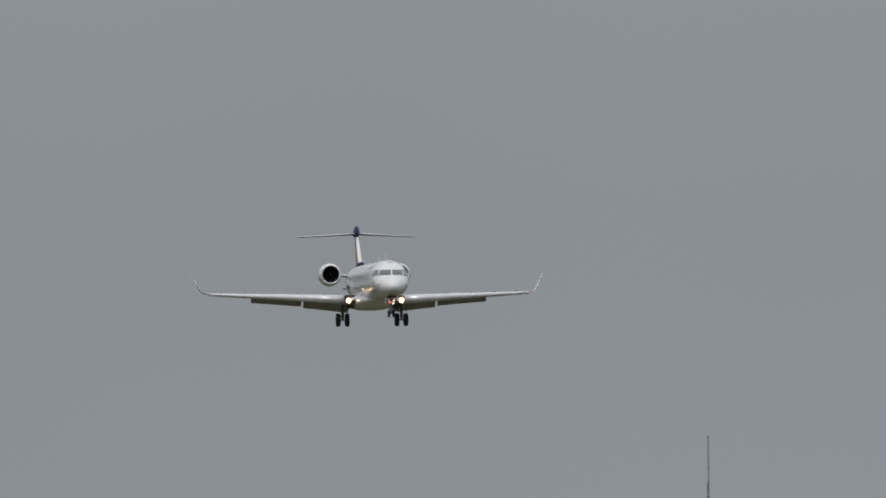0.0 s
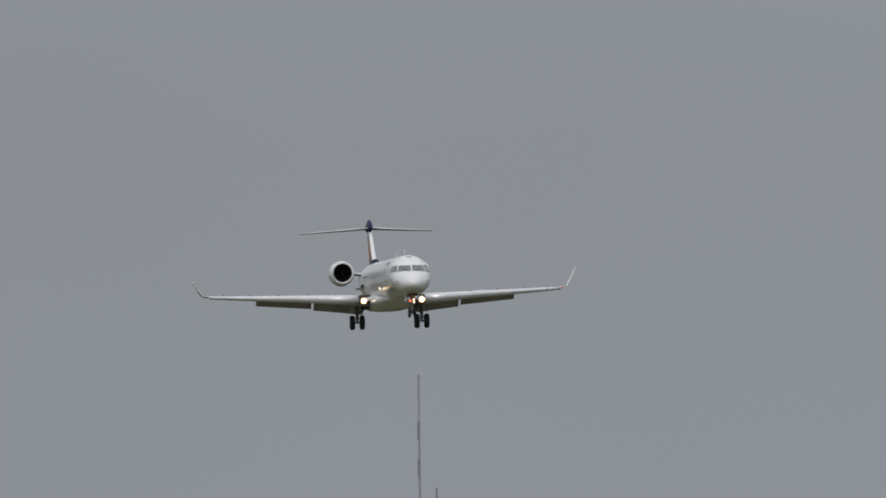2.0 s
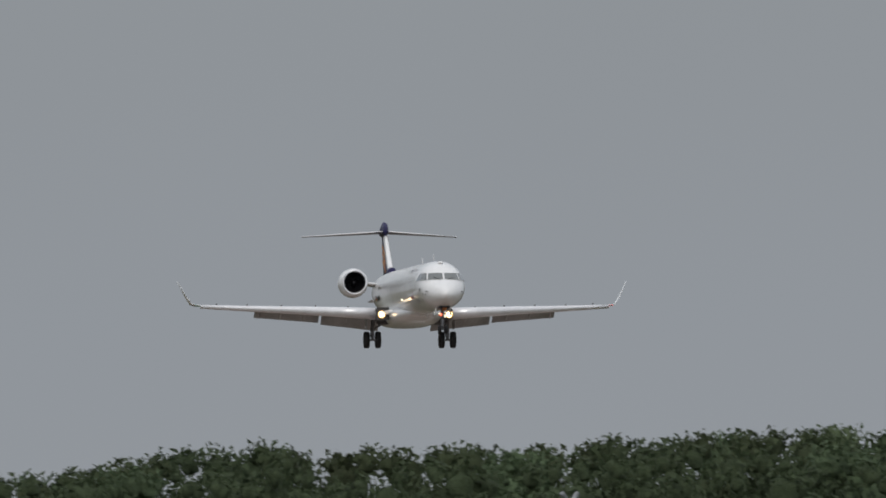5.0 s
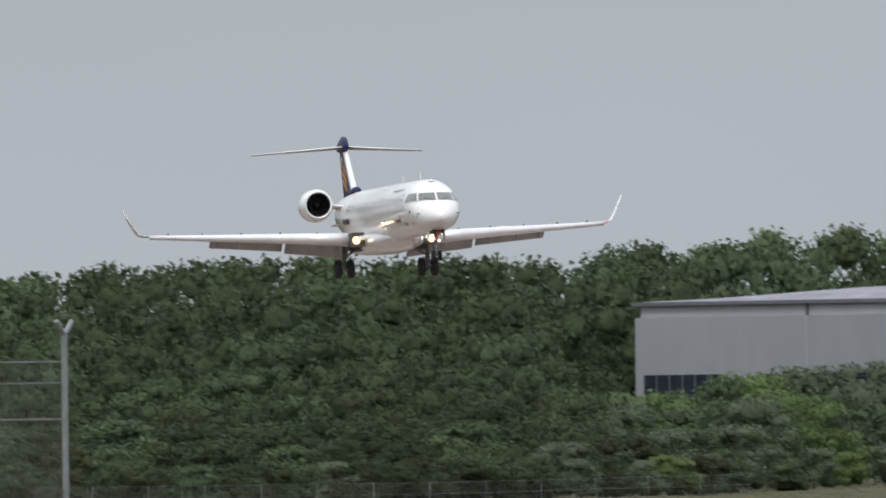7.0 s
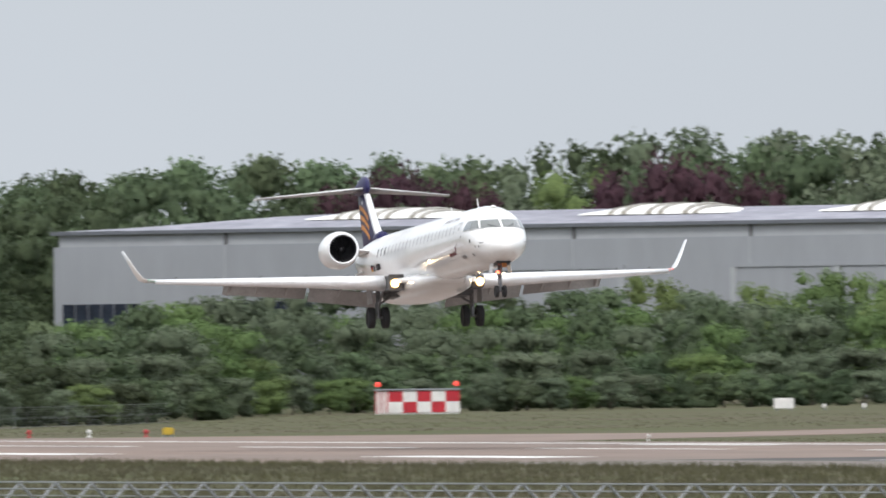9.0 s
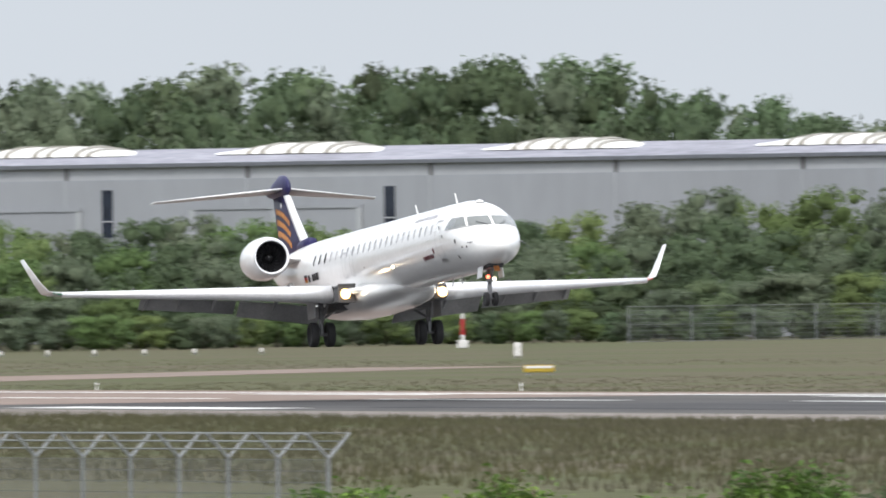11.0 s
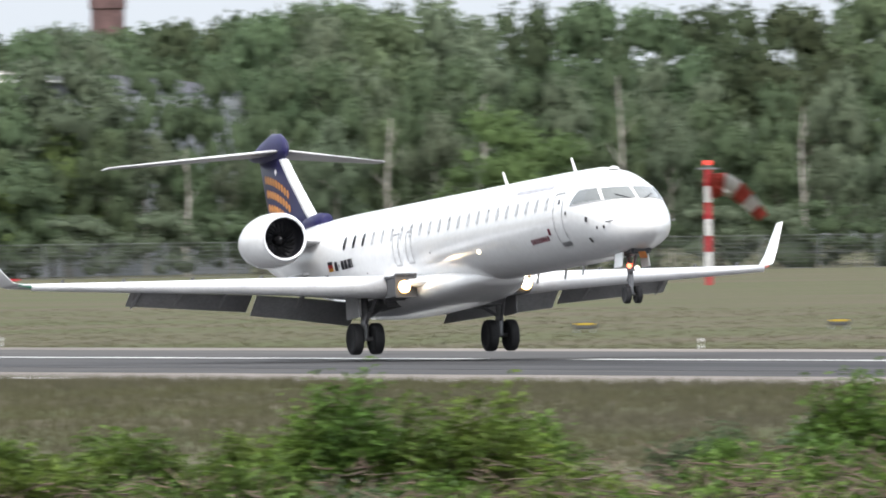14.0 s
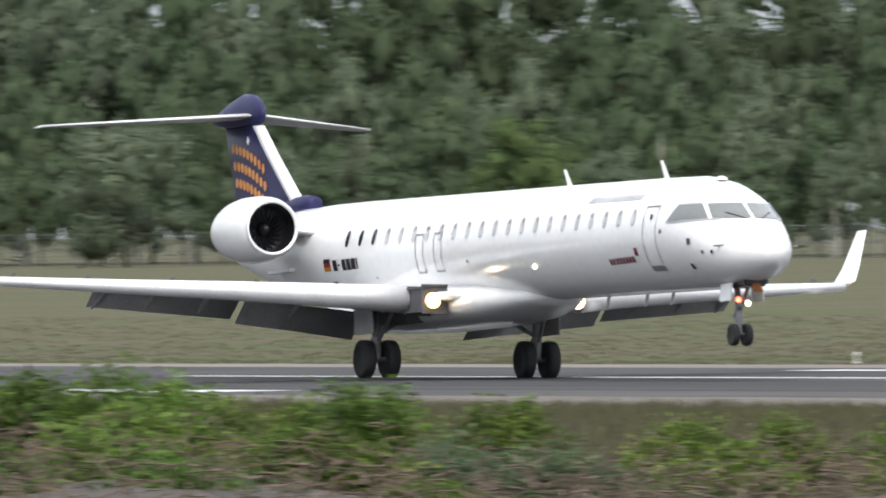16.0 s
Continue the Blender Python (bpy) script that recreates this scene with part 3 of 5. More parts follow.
        bmesh.ops.recalc_face_normals(bm, faces=bm.faces[:])
        part("pylon", bm, M_WHITE, jet, "white engine pylon", smooth=True)
        bm = bmesh.new()
        box(bm, -8.6, -7.2, side * 1.1 - 0.02, side * 1.1 + 0.32 * side, 2.92, 2.98, bevel=0.01)
        part("tail_strake", bm, M_WING, jet)

    # fin
    bm = bmesh.new()

    def fin_ring(z, le, te, th):
        return [Vector((p.x, p.z, z)) for p in airfoil(0, le, te, 0, th)]
    loft(bm, [fin_ring(4.25, -9.2, -13.9, 0.50), fin_ring(5.0, -10.28, -14.25, 0.44), fin_ring(6.0, -11.6, -14.65, 0.38), fin_ring(6.95, -12.7, -15.0, 0.34)])
    bmesh.ops.recalc_face_normals(bm, faces=bm.faces[:])
    part("fin", bm, M_NAVY, jet, "navy blue tail fin", smooth=True)
    bm = bmesh.new()
    lead = []
    for z, le, th in ((4.75, -9.86, 0.45), (5.0, -10.24, 0.43), (6.0, -11.56, 0.38), (6.78, -12.48, 0.34)):
        w = th * 0.36
        lead.append([Vector((le + 0.03, 0, z)), Vector((le - 0.05, w * 0.72, z)), Vector((le - 0.26, w * 1.22, z)), Vector((le - 0.27, w * 1.05, z)), Vector((le - 0.27, -w * 1.05, z)), Vector((le - 0.26, -w * 1.22, z)), Vector((le - 0.05, -w * 0.72, z))])
    loft(bm, lead)
    bmesh.ops.recalc_face_normals(bm, faces=bm.faces[:])
    part("fin_leading_edge", bm, M_WHITE, jet, "white fin leading edge", smooth=True)
    bm = bmesh.new()
    lathe(bm, [(-9.0, 0.10), (-9.02, 0.2), (-9.6, 0.26), (-10.6, 0.22), (-11.4, 0.05)], (0, 0, 4.66), "X", 16)
    part("dorsal_intake", bm, M_NAVY, jet, "navy dorsal air intake", smooth=True)
    bm = bmesh.new()
    rings = []
    for x, w, top, bot in ((-12.32, 0.03, 7.1, 7.0), (-12.5, 0.12, 7.36, 6.84), (-12.9, 0.165, 7.56, 6.78), (-13.6, 0.185, 7.62, 6.78), (-14.6, 0.17, 7.42, 6.82), (-15.3, 0.13, 7.22, 6.90), (-15.8, 0.04, 7.12, 7.0)):
        zm, hh = (top + bot) / 2, (top - bot) / 2
        rings.append([Vector((x, w * math.sin(t), zm + hh * math.cos(t))) for t in (2 * math.pi * k / 20 for k in range(20))])
    loft(bm, rings)
    part("tail_bullet", bm, M_NAVY, jet, "navy fairing on top of the fin", smooth=True)
    # orange ovals on both fin faces
    for side in (-1, 1):
        for line in range(3):
            for k in range(9):
                z = 6.30 - line * 0.43 - k * 0.028 - k * k * 0.006
                x = -14.32 + k * 0.27 + line * 0.11
                le = -9.2 - (z - 4.25) * 1.30
                te = -13.9 - (z - 4.25) * 0.41
                if x > le - 0.42 or x < te + 0.12:
                    continue
                c = (le - x) / (le - te)
                th = 0.50 - (z - 4.25) * 0.06
                y = th * 2.6 * (0.2969 * math.sqrt(c) - 0.126 * c - 0.3516 * c * c + 0.2843 * c ** 3 - 0.1015 * c ** 4) / 0.78 * (1.0 if side > 0 else 0.75)
                part("tail_oval", oval(0.088, 0.125, (x, side * (y + 0.006), z), side, 0.014, slant=-0.02), M_ORANGE, jet)
        part("fin_mark", oval(0.1, 0.10, (-12.95, side * 0.19, 6.42), side, 0.01, 4), M_SILVERTXT, jet)

    # side lamp below the forward fuselage
    bm = bmesh.new()
    rod(bm, hull_side(7.9, 2.30, -1, -0.02), hull_side(7.9, 2.30, -1, 0.05), 0.06, sides=14)
    part("wing_lamp", bm, M_LAMPSOFT, jet, "small lit lamp on the fuselage side")

    # main gear
    for side in (-1, 1):
        y = side * 2.07
        bm = bmesh.new()
        rod(bm, (0.05, y, 0.46), (0.0, y - side * 0.02, 1.75), 0.085, 0.10, 12)
        rod(bm, (0.0, y, 0.62), (0.0, y, 1.1), 0.115, 0.115, 12)
        rod(bm, (0, y - 0.34, 0.46), (0, y + 0.34, 0.46), 0.06, 0.06, 10)
        rod(bm, (0.12, y, 0.9), (0.85, y - side * 0.1, 1.6), 0.05, 0.05)
        rod(bm, (0, y, 1.0), (-0.1, y - side * 0.9, 1.55), 0.05, 0.05)
        rod(bm, (-0.1, y, 0.55), (-0.38, y, 0.85), 0.035, 0.035)
        rod(bm, (-0.38, y, 0.85), (-0.12, y, 1.1), 0.035, 0.035)
        leg = part("main_gear_leg", bm, M_STEEL, jet, "steel main gear leg")
        bm = bmesh.new()
        box(bm, -0.55, 0.6, side * 2.42 - 0.02, side * 2.42 + 0.02, 1.05, 1.75, bevel=0.015)
        part("gear_door", bm, M_GREY, jet, "grey gear door")
        # no opening is cut: the bay's shade is this dark block's colour
        bm = bmesh.new()
        box(bm, -0.9, 1.0, side * 1.0 - 0.75, side * 1.0 + 0.95, 1.30, 1.62, bevel=0.08)
        part("wheel_bay_shade", bm, M_DARKGREY, jet, "dark block painted as the open wheel bay's shade")
        for dy in (-0.315, 0.315):
            wheel("wheel", (0, y + dy, 0.46), 0.46, 0.30, jet)
    # nose gear
    bm = bmesh.new()
    rod(bm, (17.3, 0, 0.3), (17.15, 0, 1.45), 0.06, 0.075, 10)
    rod(bm, (17.26, 0, 0.55), (17.22, 0, 0.95), 0.085, 0.085, 10)
    rod(bm, (17.3, -0.2, 0.27), (17.3, 0.2, 0.27), 0.04, 0.04)
    rod(bm, (17.24, 0, 0.8), (17.95, 0, 1.45), 0.045, 0.045)
    rod(bm, (17.2, 0, 0.5), (16.98, 0, 0.68), 0.03)
    rod(bm, (16.98, 0, 0.68), (17.12, 0, 0.9), 0.03)
    box(bm, 17.3, 17.5, -0.14, 0.14, 0.92, 1.08, bevel=0.03)
    part("nose_gear_leg", bm, M_STEEL, jet, "steel nose gear leg")
    for dy in (-0.165, 0.165):
        wheel("nose_wheel", (17.3, dy, 0.26), 0.255, 0.16, jet)
    for side in (-1, 1):
        bm = bmesh.new()
        box(bm, 17.1, 17.75, -0.02, 0.02, -0.42, 0.0, bevel=0.012)
        bmesh.ops.transform(bm, matrix=pose(0, side * 0.36, 1.44, side * 8), verts=bm.verts[:])
        part("nose_gear_door", bm, M_WHITE, jet, "white nose gear door")
    bm = bmesh.new()
    box(bm, 18.35, 18.72, -0.11, 0.11, -0.24, -0.21, bevel=0.01)
    bmesh.ops.transform(bm, matrix=Matrix.Translation((18.45, 0, 1.55)) @ pose(0, 0, 0, 0, 55) @ Matrix.Translation((-18.45, 0, 0)), verts=bm.verts[:])
    part("front_gear_door", bm, M_COPPER, jet, "small copper-coloured gear door")
    # a dark block under the hull paints in the nose bay's shade
    bm = bmesh.new()
    box(bm, 17.0, 18.3, -0.3, 0.3, 1.34, 1.6, bevel=0.05)
    part("nose_bay_shade", bm, M_DARK, jet, "dark block painted as the nose wheel bay's shade")
    bm = bmesh.new()
    lathe(bm, [(0, 0.075), (0.03, 0.06), (0.04, 0.02)], (17.5, 0.12, 0.98), "X", 14)
    part("nose_lamp", bm, M_LAMPSOFT, jet, "lit lamp on the nose gear")
    bm = bmesh.new()
    lathe(bm, [(0, 0.07), (0.05, 0.06), (0.07, 0.02)], (17.5, -0.12, 1.06), "X", 14)
    part("red_lamp", bm, M_LAMPRED, jet, "red lamp on the nose gear")
    return jet


SPOILERS = []
JET = airliner()


# ---- the airfield ----
def at(azimuth, dist, z=0.0):
    a = radians(azimuth)
    return Vector((math.sin(a) * dist, math.cos(a) * dist, z))


def curve(points, x):
    for (x0, y0), (x1, y1) in zip(points, points[1:]):
        if x <= x1:
            k = max(0.0, (x - x0) / (x1 - x0))
            return y0 + (y1 - y0) * k
    return points[-1][1]


def ease(a, b, x):
    k = max(0.0, min(1.0, (x - a) / (b - a)))
    return k * k * (3 - 2 * k)


def land(x, y):
    """Height of the ground: a low mound at the onlooker's place, a shallow ditch along the field fence."""
    r = math.hypot(x, y)
    wide = 1 - ease(12.8, 15.5, math.degrees(math.atan2(x, y)) % 360)
    z = 2.2 * (1 - ease(50 + 155 * wide, 130 + 160 * wide, r))
    z -= 0.9 * math.exp(-((x - 99) / 16) ** 2) * ease(290, 320, y) * (1 - ease(470, 560, y))
    return z


def ground():
    rings = [1, 30, 80, 140, 180] + list(range(200, 420, 12)) + list(range(420, 600, 30)) + [650, 720, 800, 900, 1050, 1200, 1400, 1700, 2100, 2700, 3500, 4700]
    angles = [a * 1.0 for a in range(6, 34)] + [a * 6.0 for a in range(6, 61)]
    verts, faces = [], []
    for r in rings:
        for a in angles:
            x, y = math.sin(radians(a)) * r, math.cos(radians(a)) * r
            verts.append((x, y, land(x, y)))
    n = len(angles)
    for i in range(len(rings) - 1):
        for j in range(n):
            faces.append((i * n + j, i * n + (j + 1) % n, (i + 1) * n + (j + 1) % n, (i + 1) * n + j))
    faces.append(tuple(range(n)))
    g = from_arrays("ground", verts, faces, M_GRASS)
    me = g.data
    bm = bmesh.new()
    bm.from_mesh(me)
    bmesh.ops.recalc_face_normals(bm, faces=bm.faces[:])
    bm.to_mesh(me)
    bm.free()
    return tagged(g, "dry greenish-brown mown airfield grass", "grass", kind="structure")


ground()

RUN_X0, RUN_X1 = 184.0, 237.6


def strip(name, x0, x1, y0, y1, z, mat, parent=None, thick=0.05, label=""):
    bm = bmesh.new()
    box(bm, x0, x1, y0, y1, z - thick, z)
    return link(name, bm, mat, parent, label)


runway = tagged(strip("runway", RUN_X0 + 11, RUN_X1 - 5, 150, 690, 0.03, M_ASPHALT, thick=0.2), "grey asphalt runway with rubber streaks and worn white markings", "runway", kind="structure")
strip("shoulder", RUN_X0, RUN_X0 + 11, 150, 690, 0.03, M_SHOULDER, runway, 0.2, "pale runway shoulder")
strip("shoulder", RUN_X1 - 5, RUN_X1, 150, 690, 0.03, M_SHOULDER, runway, 0.2)
strip("concrete_section", RUN_X0, RUN_X1, 690, 1120, 0.03, M_CONCRETE, runway, 0.2, "beige concrete runway section")
strip("rubber_band", 202, 217, 150, 640, 0.036, M_RUBBER, runway, 0.004, "dark rubber-streaked touchdown band")
for y0, y1 in ((300, 330), (350, 425), (448, 508), (516, 640), (660, 690), (710, 740), (760, 790), (810, 840), (860, 890), (910, 940), (960, 990), (1010, 1040)):
    strip("centre_line_dash", 217.6, 218.5, y0, y1, 0.042, M_MARK, runway, 0.004)
strip("edge_line", RUN_X1 - 6.6, RUN_X1 - 5.4, 640, 1120, 0.042, M_MARK, runway, 0.004, "white runway edge line")
strip("near_edge_line", 185.8, 187.5, 470, 514, 0.042, M_MARK, runway, 0.004)
for y0, y1 in ((384, 412), (640, 668), (715, 740), (790, 812)):
    for x0, x1 in ((197.0, 200.0), (228, 229.5)):
        strip("touchdown_bar", x0, x1, y0, y1, 0.042, M_MARK, runway, 0.004)
# taxiway that leaves the runway
bm = bmesh.new()
pts = [(RUN_X1 - 0.5, 860), (RUN_X1 - 0.5, 985), (268, 935), (318, 1010), (326, 1000), (276, 915), (262, 893)]
vs = [bm.verts.new((x, y, 0.02)) for x, y in pts]
bm.faces.new(vs)
ext = bmesh.ops.extrude_face_region(bm, geom=bm.faces[:])
for v in ext["geom"]:
    if isinstance(v, bmesh.types.BMVert):
        v.co.z -= 0.15
tagged(link("taxiway", bm, M_CONCRETE), "beige concrete taxiway joining the runway", "taxiway", kind="structure")


# ---- plants ----
def crown_arrays(seed, leaves, leaf, lobes, spread=0.34, low=0.08, big=0.15):
    """A crown of leaf sprays in many tufts, one unit high; returns vertices, normals, leaf faces and heart faces."""
    rng = np.random.default_rng(seed)
    cen, rad = [], []
    for k in range(lobes):
        a, u = rng.uniform(0, 2 * math.pi), rng.uniform(0, 1) ** 0.85
        z = low + 0.16 + (0.78 - low) * u
        taper = math.sqrt(max(0.06, 1.0 - max(0.0, (z - 0.38) / 0.62) ** 2))
        rr = spread * taper * math.sqrt(rng.uniform(0.12, 1))
        r = rng.uniform(big * 0.55, big * 1.15) * (1.0 - 0.25 * u)
        cen.append((math.cos(a) * rr, math.sin(a) * rr, min(z, 1 - r))), rad.append(r)
    cen, rad = np.array(cen), np.array(rad)
    pick = rng.choice(lobes, leaves, p=rad ** 2 / (rad ** 2).sum())
    d = rng.normal(size=(leaves, 3))
    d[:, 2] = np.where(rng.random(leaves) < 0.65, np.abs(d[:, 2]), d[:, 2])
    d /= np.linalg.norm(d, axis=1)[:, None]
    p = cen[pick] + d * (rad[pick] * (0.45 + 0.75 * rng.random(leaves) ** 0.8))[:, None]
    nrm = d + rng.normal(size=(leaves, 3)) * 0.6
    nrm /= np.linalg.norm(nrm, axis=1)[:, None]
    t = np.cross(nrm, rng.normal(size=(leaves, 3)))
    t /= np.linalg.norm(t, axis=1)[:, None]
    b = np.cross(nrm, t)
    s = (leaf * rng.uniform(0.5, 1.3, leaves))[:, None]
    verts = np.stack([p - t * s - b * s * 0.5, p + t * s - b * s * 0.3, p + b * s * 0.8 + nrm * s * 0.25], 1).reshape(-1, 3)
    mid = np.array([0, 0, 0.42])
    whole = p - mid
    whole /= np.linalg.norm(whole, axis=1)[:, None]
    normals = np.repeat(d * 0.45 + whole * 0.45 + nrm * 0.35 + np.array([0, 0, 0.15]), 3, axis=0)
    faces = np.arange(leaves * 3).reshape(-1, 3)
    # rough hearts of the tufts, so that the crown is not hollow
    ico = bmesh.new()
    bmesh.ops.create_icosphere(ico, subdivisions=1, radius=1)
    iv = np.array([v.co[:] for v in ico.verts])
    itri = np.array([[v.index for v in f.verts] for f in ico.faces])
    ico.free()
    vv, nn, tri, off = [verts], [normals], [], len(verts)
    for c, r in zip(cen, rad):
        vv.append(c + iv * r * 0.58 * rng.uniform(0.7, 1.2, (len(iv), 1)))
        out = c - mid
        nn.append(iv * 0.6 + out / max(0.05, np.linalg.norm(out)) * 0.5)
        tri.append(itri + off)
        off += len(iv)
    allv, alln = np.concatenate(vv), np.concatenate(nn)
    allv[:, 2] /= np.quantile(verts[:, 2], 0.995)
    alln /= np.linalg.norm(alln, axis=1)[:, None]
    return allv, alln, faces, np.concatenate(tri)


def trunk_bm(seed, top, r, limbs=5):
    rng = random.Random(seed)
    bm = bmesh.new()
    p = Vector((0, 0, -0.02))
    steps = 4
    for k in range(steps):
        q = p + Vector((rng.uniform(-0.02, 0.02), rng.uniform(-0.02, 0.02), top / steps))
        rod(bm, p, q, r * (1 - 0.75 * k / steps), r * (1 - 0.75 * (k + 1) / steps), 7)
        p = q
    for k in range(limbs):
        z = top * rng.uniform(0.35, 0.9)
        a = rng.uniform(0, 6.28)
        e = Vector((math.cos(a) * 0.22, math.sin(a) * 0.22, z + rng.uniform(0.1, 0.22)))
        rod(bm, (0, 0, z), e, r * 0.4, r * 0.12, 5)
    return bm


KINDS = {}   # name: (leaf seeds, count, size, lobes, spread, low, material)
for key, spec in {"shrub": (11, 4000, 0.025, 24, 0.42, -0.12, 0.20, M_LEAF), "shrub_b": (12, 4000, 0.023, 26, 0.44, -0.12, 0.20, M_LEAFGREY), "shrub_c": (13, 4000, 0.024, 22, 0.40, -0.12, 0.20, M_LEAFBRIGHT),
                  # the dimness of the western scrub is painted in by this dark leaf
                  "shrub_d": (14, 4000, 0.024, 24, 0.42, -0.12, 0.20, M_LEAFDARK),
                  "wood": (21, 4200, 0.019, 38, 0.36, 0.0, 0.145, M_LEAFDARK), "wood_b": (22, 4200, 0.019, 40, 0.34, 0.0, 0.145, M_LEAF), "wood_c": (23, 4200, 0.019, 38, 0.36, 0.02, 0.14, M_LEAFGREY),
                  "beech": (24, 4200, 0.019, 34, 0.40, 0.0, 0.16, M_LEAFCOPPER), "oak": (25, 4800, 0.017, 40, 0.40, 0.0, 0.15, M_LEAFBRIGHT)}.items():
    KINDS[key] = (*crown_arrays(*spec[:7]), spec[7])

PROTO = {}
WORDS = {"shrub": "dense mid-green deciduous shrub", "shrub_b": "soft grey-green leafy willow shrub", "shrub_c": "fresh yellow-green deciduous shrub", "shrub_d": "dense deciduous shrub with dimness painted into its leaves", "wood": "tall dark green woodland tree",
         "wood_b": "tall mid-green broadleaf tree", "wood_c": "tall grey-green birch-like tree with pale trunk", "beech": "purple copper beech with broad crown", "oak": "broad bright green oak"}


def plant(key, place, height, width, turn):
    """A tree or shrub of its own, with trunk and crown; later ones share the meshes."""
    m = Matrix.Translation(place) @ pose(0, 0, 0, 0, 0, turn) @ Matrix.Diagonal((width, width, height, 1))
    if key in PROTO:
        s = PROTO[key].scale
        return copy_thing(PROTO[key], m @ Matrix.Diagonal((1 / s.x, 1 / s.y, 1 / s.z, 1)))
    bush = key.startswith("shrub")
    root = tagged(new("shrub" if bush else "tree"), WORDS[key], "shrub" if bush else "tree", "shrubs and trees along the airfield")
    part("trunk", trunk_bm(hash(len(PROTO)) + 5, 0.5 if bush else 0.75, 0.02 if bush else 0.018), M_BIRCH if key == "wood_c" else M_BARK, root)
    v, vn, f, t, mat = KINDS[key]
    from_arrays("crown", v.tolist(), f.tolist() + t.tolist(), mat, root, True, vn.tolist())
    PROTO[key] = root
    root.matrix_basis = m
    return root


SKYLINE = [(8, 0.400), (10.5, 0.440), (10.9, 0.466), (11.34, 0.545), (11.8, 0.506), (12.3, 0.533), (12.7, 0.555), (13.6, 0.556), (14.1, 0.578), (14.6, 0.614), (15.4, 0.619), (16, 0.672), (16.5, 0.659), (17.1, 0.704),
           (17.6, 0.694), (18.3, 0.704), (18.5, 0.599), (18.8, 0.574), (19.03, 0.504), (19.4, 0.602), (20, 0.565), (21.4, 0.600), (22.1, 0.65), (22.4, 0.69), (22.9, 0.70), (23.5, 0.68), (23.8, 0.70), (24.3, 0.76), (25, 0.79), (26, 0.79), (30, 0.80)]
TOE = [(8, 1080), (13.4, 1105), (14.3, 1225), (14.75, 1390), (15.4, 1400), (16, 1440), (17, 1490), (19, 1590), (20.5, 1580), (21, 1590), (23, 1640), (25.7, 1730), (27.5, 1680), (31, 1660)]
SHRUBTOP = [(13.7, 0.21), (14.05, 0.155), (14.6, 0.195), (15, 0.21), (16, 0.24), (17, 0.26), (18, 0.225), (18.5, 0.30), (19.2, 0.30), (19.6, 0.37), (20.2, 0.41), (21, 0.47), (21.7, 0.56), (22, 0.62)]
EYE_Z = EYE[2]
rng = random.Random(4)
FAR = {}   # plants of the woods behind, joined by material


def rise(elevation, dist):
    return EYE_Z + dist * math.tan(radians(elevation))


def far_plant(key, place, height, width, turn):
    FAR.setdefault(key, []).append((place, height, width, turn))


def row(az0, az1, dist, top, keys, gap, maker, broad=0.95, wobble=0.12):
    az = az0
    while az < az1:
        d = dist(az) if callable(dist) else dist
        d += rng.uniform(-9, 9)
        hgt = max(2.2, rise(top(az), d) * rng.uniform(1 - wobble, 1 + wobble * 0.35))
        wid = hgt * broad * rng.uniform(0.85, 1.25) * (1.45 if hgt < 6 else 1.0)
        key = rng.choice(keys)
        if hgt > 9 and key.startswith("shrub"):
            key = rng.choice(("wood_b", "wood_c", "oak"))
        maker(key, at(az, d, -0.05), hgt, wid, rng.uniform(0, 360))
        az += math.degrees(wid * gap / d) * rng.uniform(0.8, 1.2)


squeeze = lambda a: 1 - 0.5 * ease(18.3, 20, a)
SHRUBS = ["shrub", "shrub", "shrub_b", "shrub_b", "shrub_c"]
WOODS = ["wood", "wood_b", "wood_b", "wood_c"]
# western mixes favour the dark leaf to paint in a dimmer tone
WESTWOODS = ["wood", "wood", "wood", "wood", "wood_b"]
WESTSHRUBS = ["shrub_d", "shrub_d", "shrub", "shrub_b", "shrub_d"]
toe = lambda az: curve(TOE, az)
sky = lambda az: curve(SKYLINE, az)
low = lambda az: curve(SHRUBTOP, az)
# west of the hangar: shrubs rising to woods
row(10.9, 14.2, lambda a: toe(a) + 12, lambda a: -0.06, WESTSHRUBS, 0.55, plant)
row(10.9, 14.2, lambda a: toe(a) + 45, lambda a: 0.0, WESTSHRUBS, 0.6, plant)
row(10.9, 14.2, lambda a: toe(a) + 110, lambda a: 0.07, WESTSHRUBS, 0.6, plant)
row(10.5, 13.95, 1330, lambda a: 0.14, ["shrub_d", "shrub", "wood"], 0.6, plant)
row(10.2, 13.8, 1420, lambda a: 0.22, ["wood", "wood", "wood", "wood_b"], 0.6, far_plant)
row(10.2, 13.72, 1520, lambda a: 0.32, WESTWOODS, 0.5, far_plant)
row(9.8, 13.68, 1620, lambda a: 0.43, WESTWOODS, 0.5, far_plant)
row(8.8, 13.7, 1740, lambda a: sky(a) - 0.01, WESTWOODS, 0.34, plant, 0.85, 0.05)
row(8.8, 13.66, 1690, lambda a: sky(a) - 0.055, WESTWOODS, 0.36, far_plant, 0.9, 0.08)
row(8.8, 13.65, 1790, lambda a: sky(a) - 0.015, WESTWOODS, 0.36, far_plant, 0.85, 0.05)
# shrubs before the hangar
row(14.1, 21.4, lambda a: toe(a) + 10, lambda a: -0.045, SHRUBS, 0.55, plant)
row(14.1, 21.4, lambda a: toe(a) + 35 * squeeze(a), lambda a: 0.02 + 0.1 * ease(18, 20, a), SHRUBS, 0.6, plant)
row(14.1, 21.6, lambda a: toe(a) + 62 * squeeze(a), lambda a: 0.3 * low(a) + 0.05, SHRUBS, 0.6, far_plant)
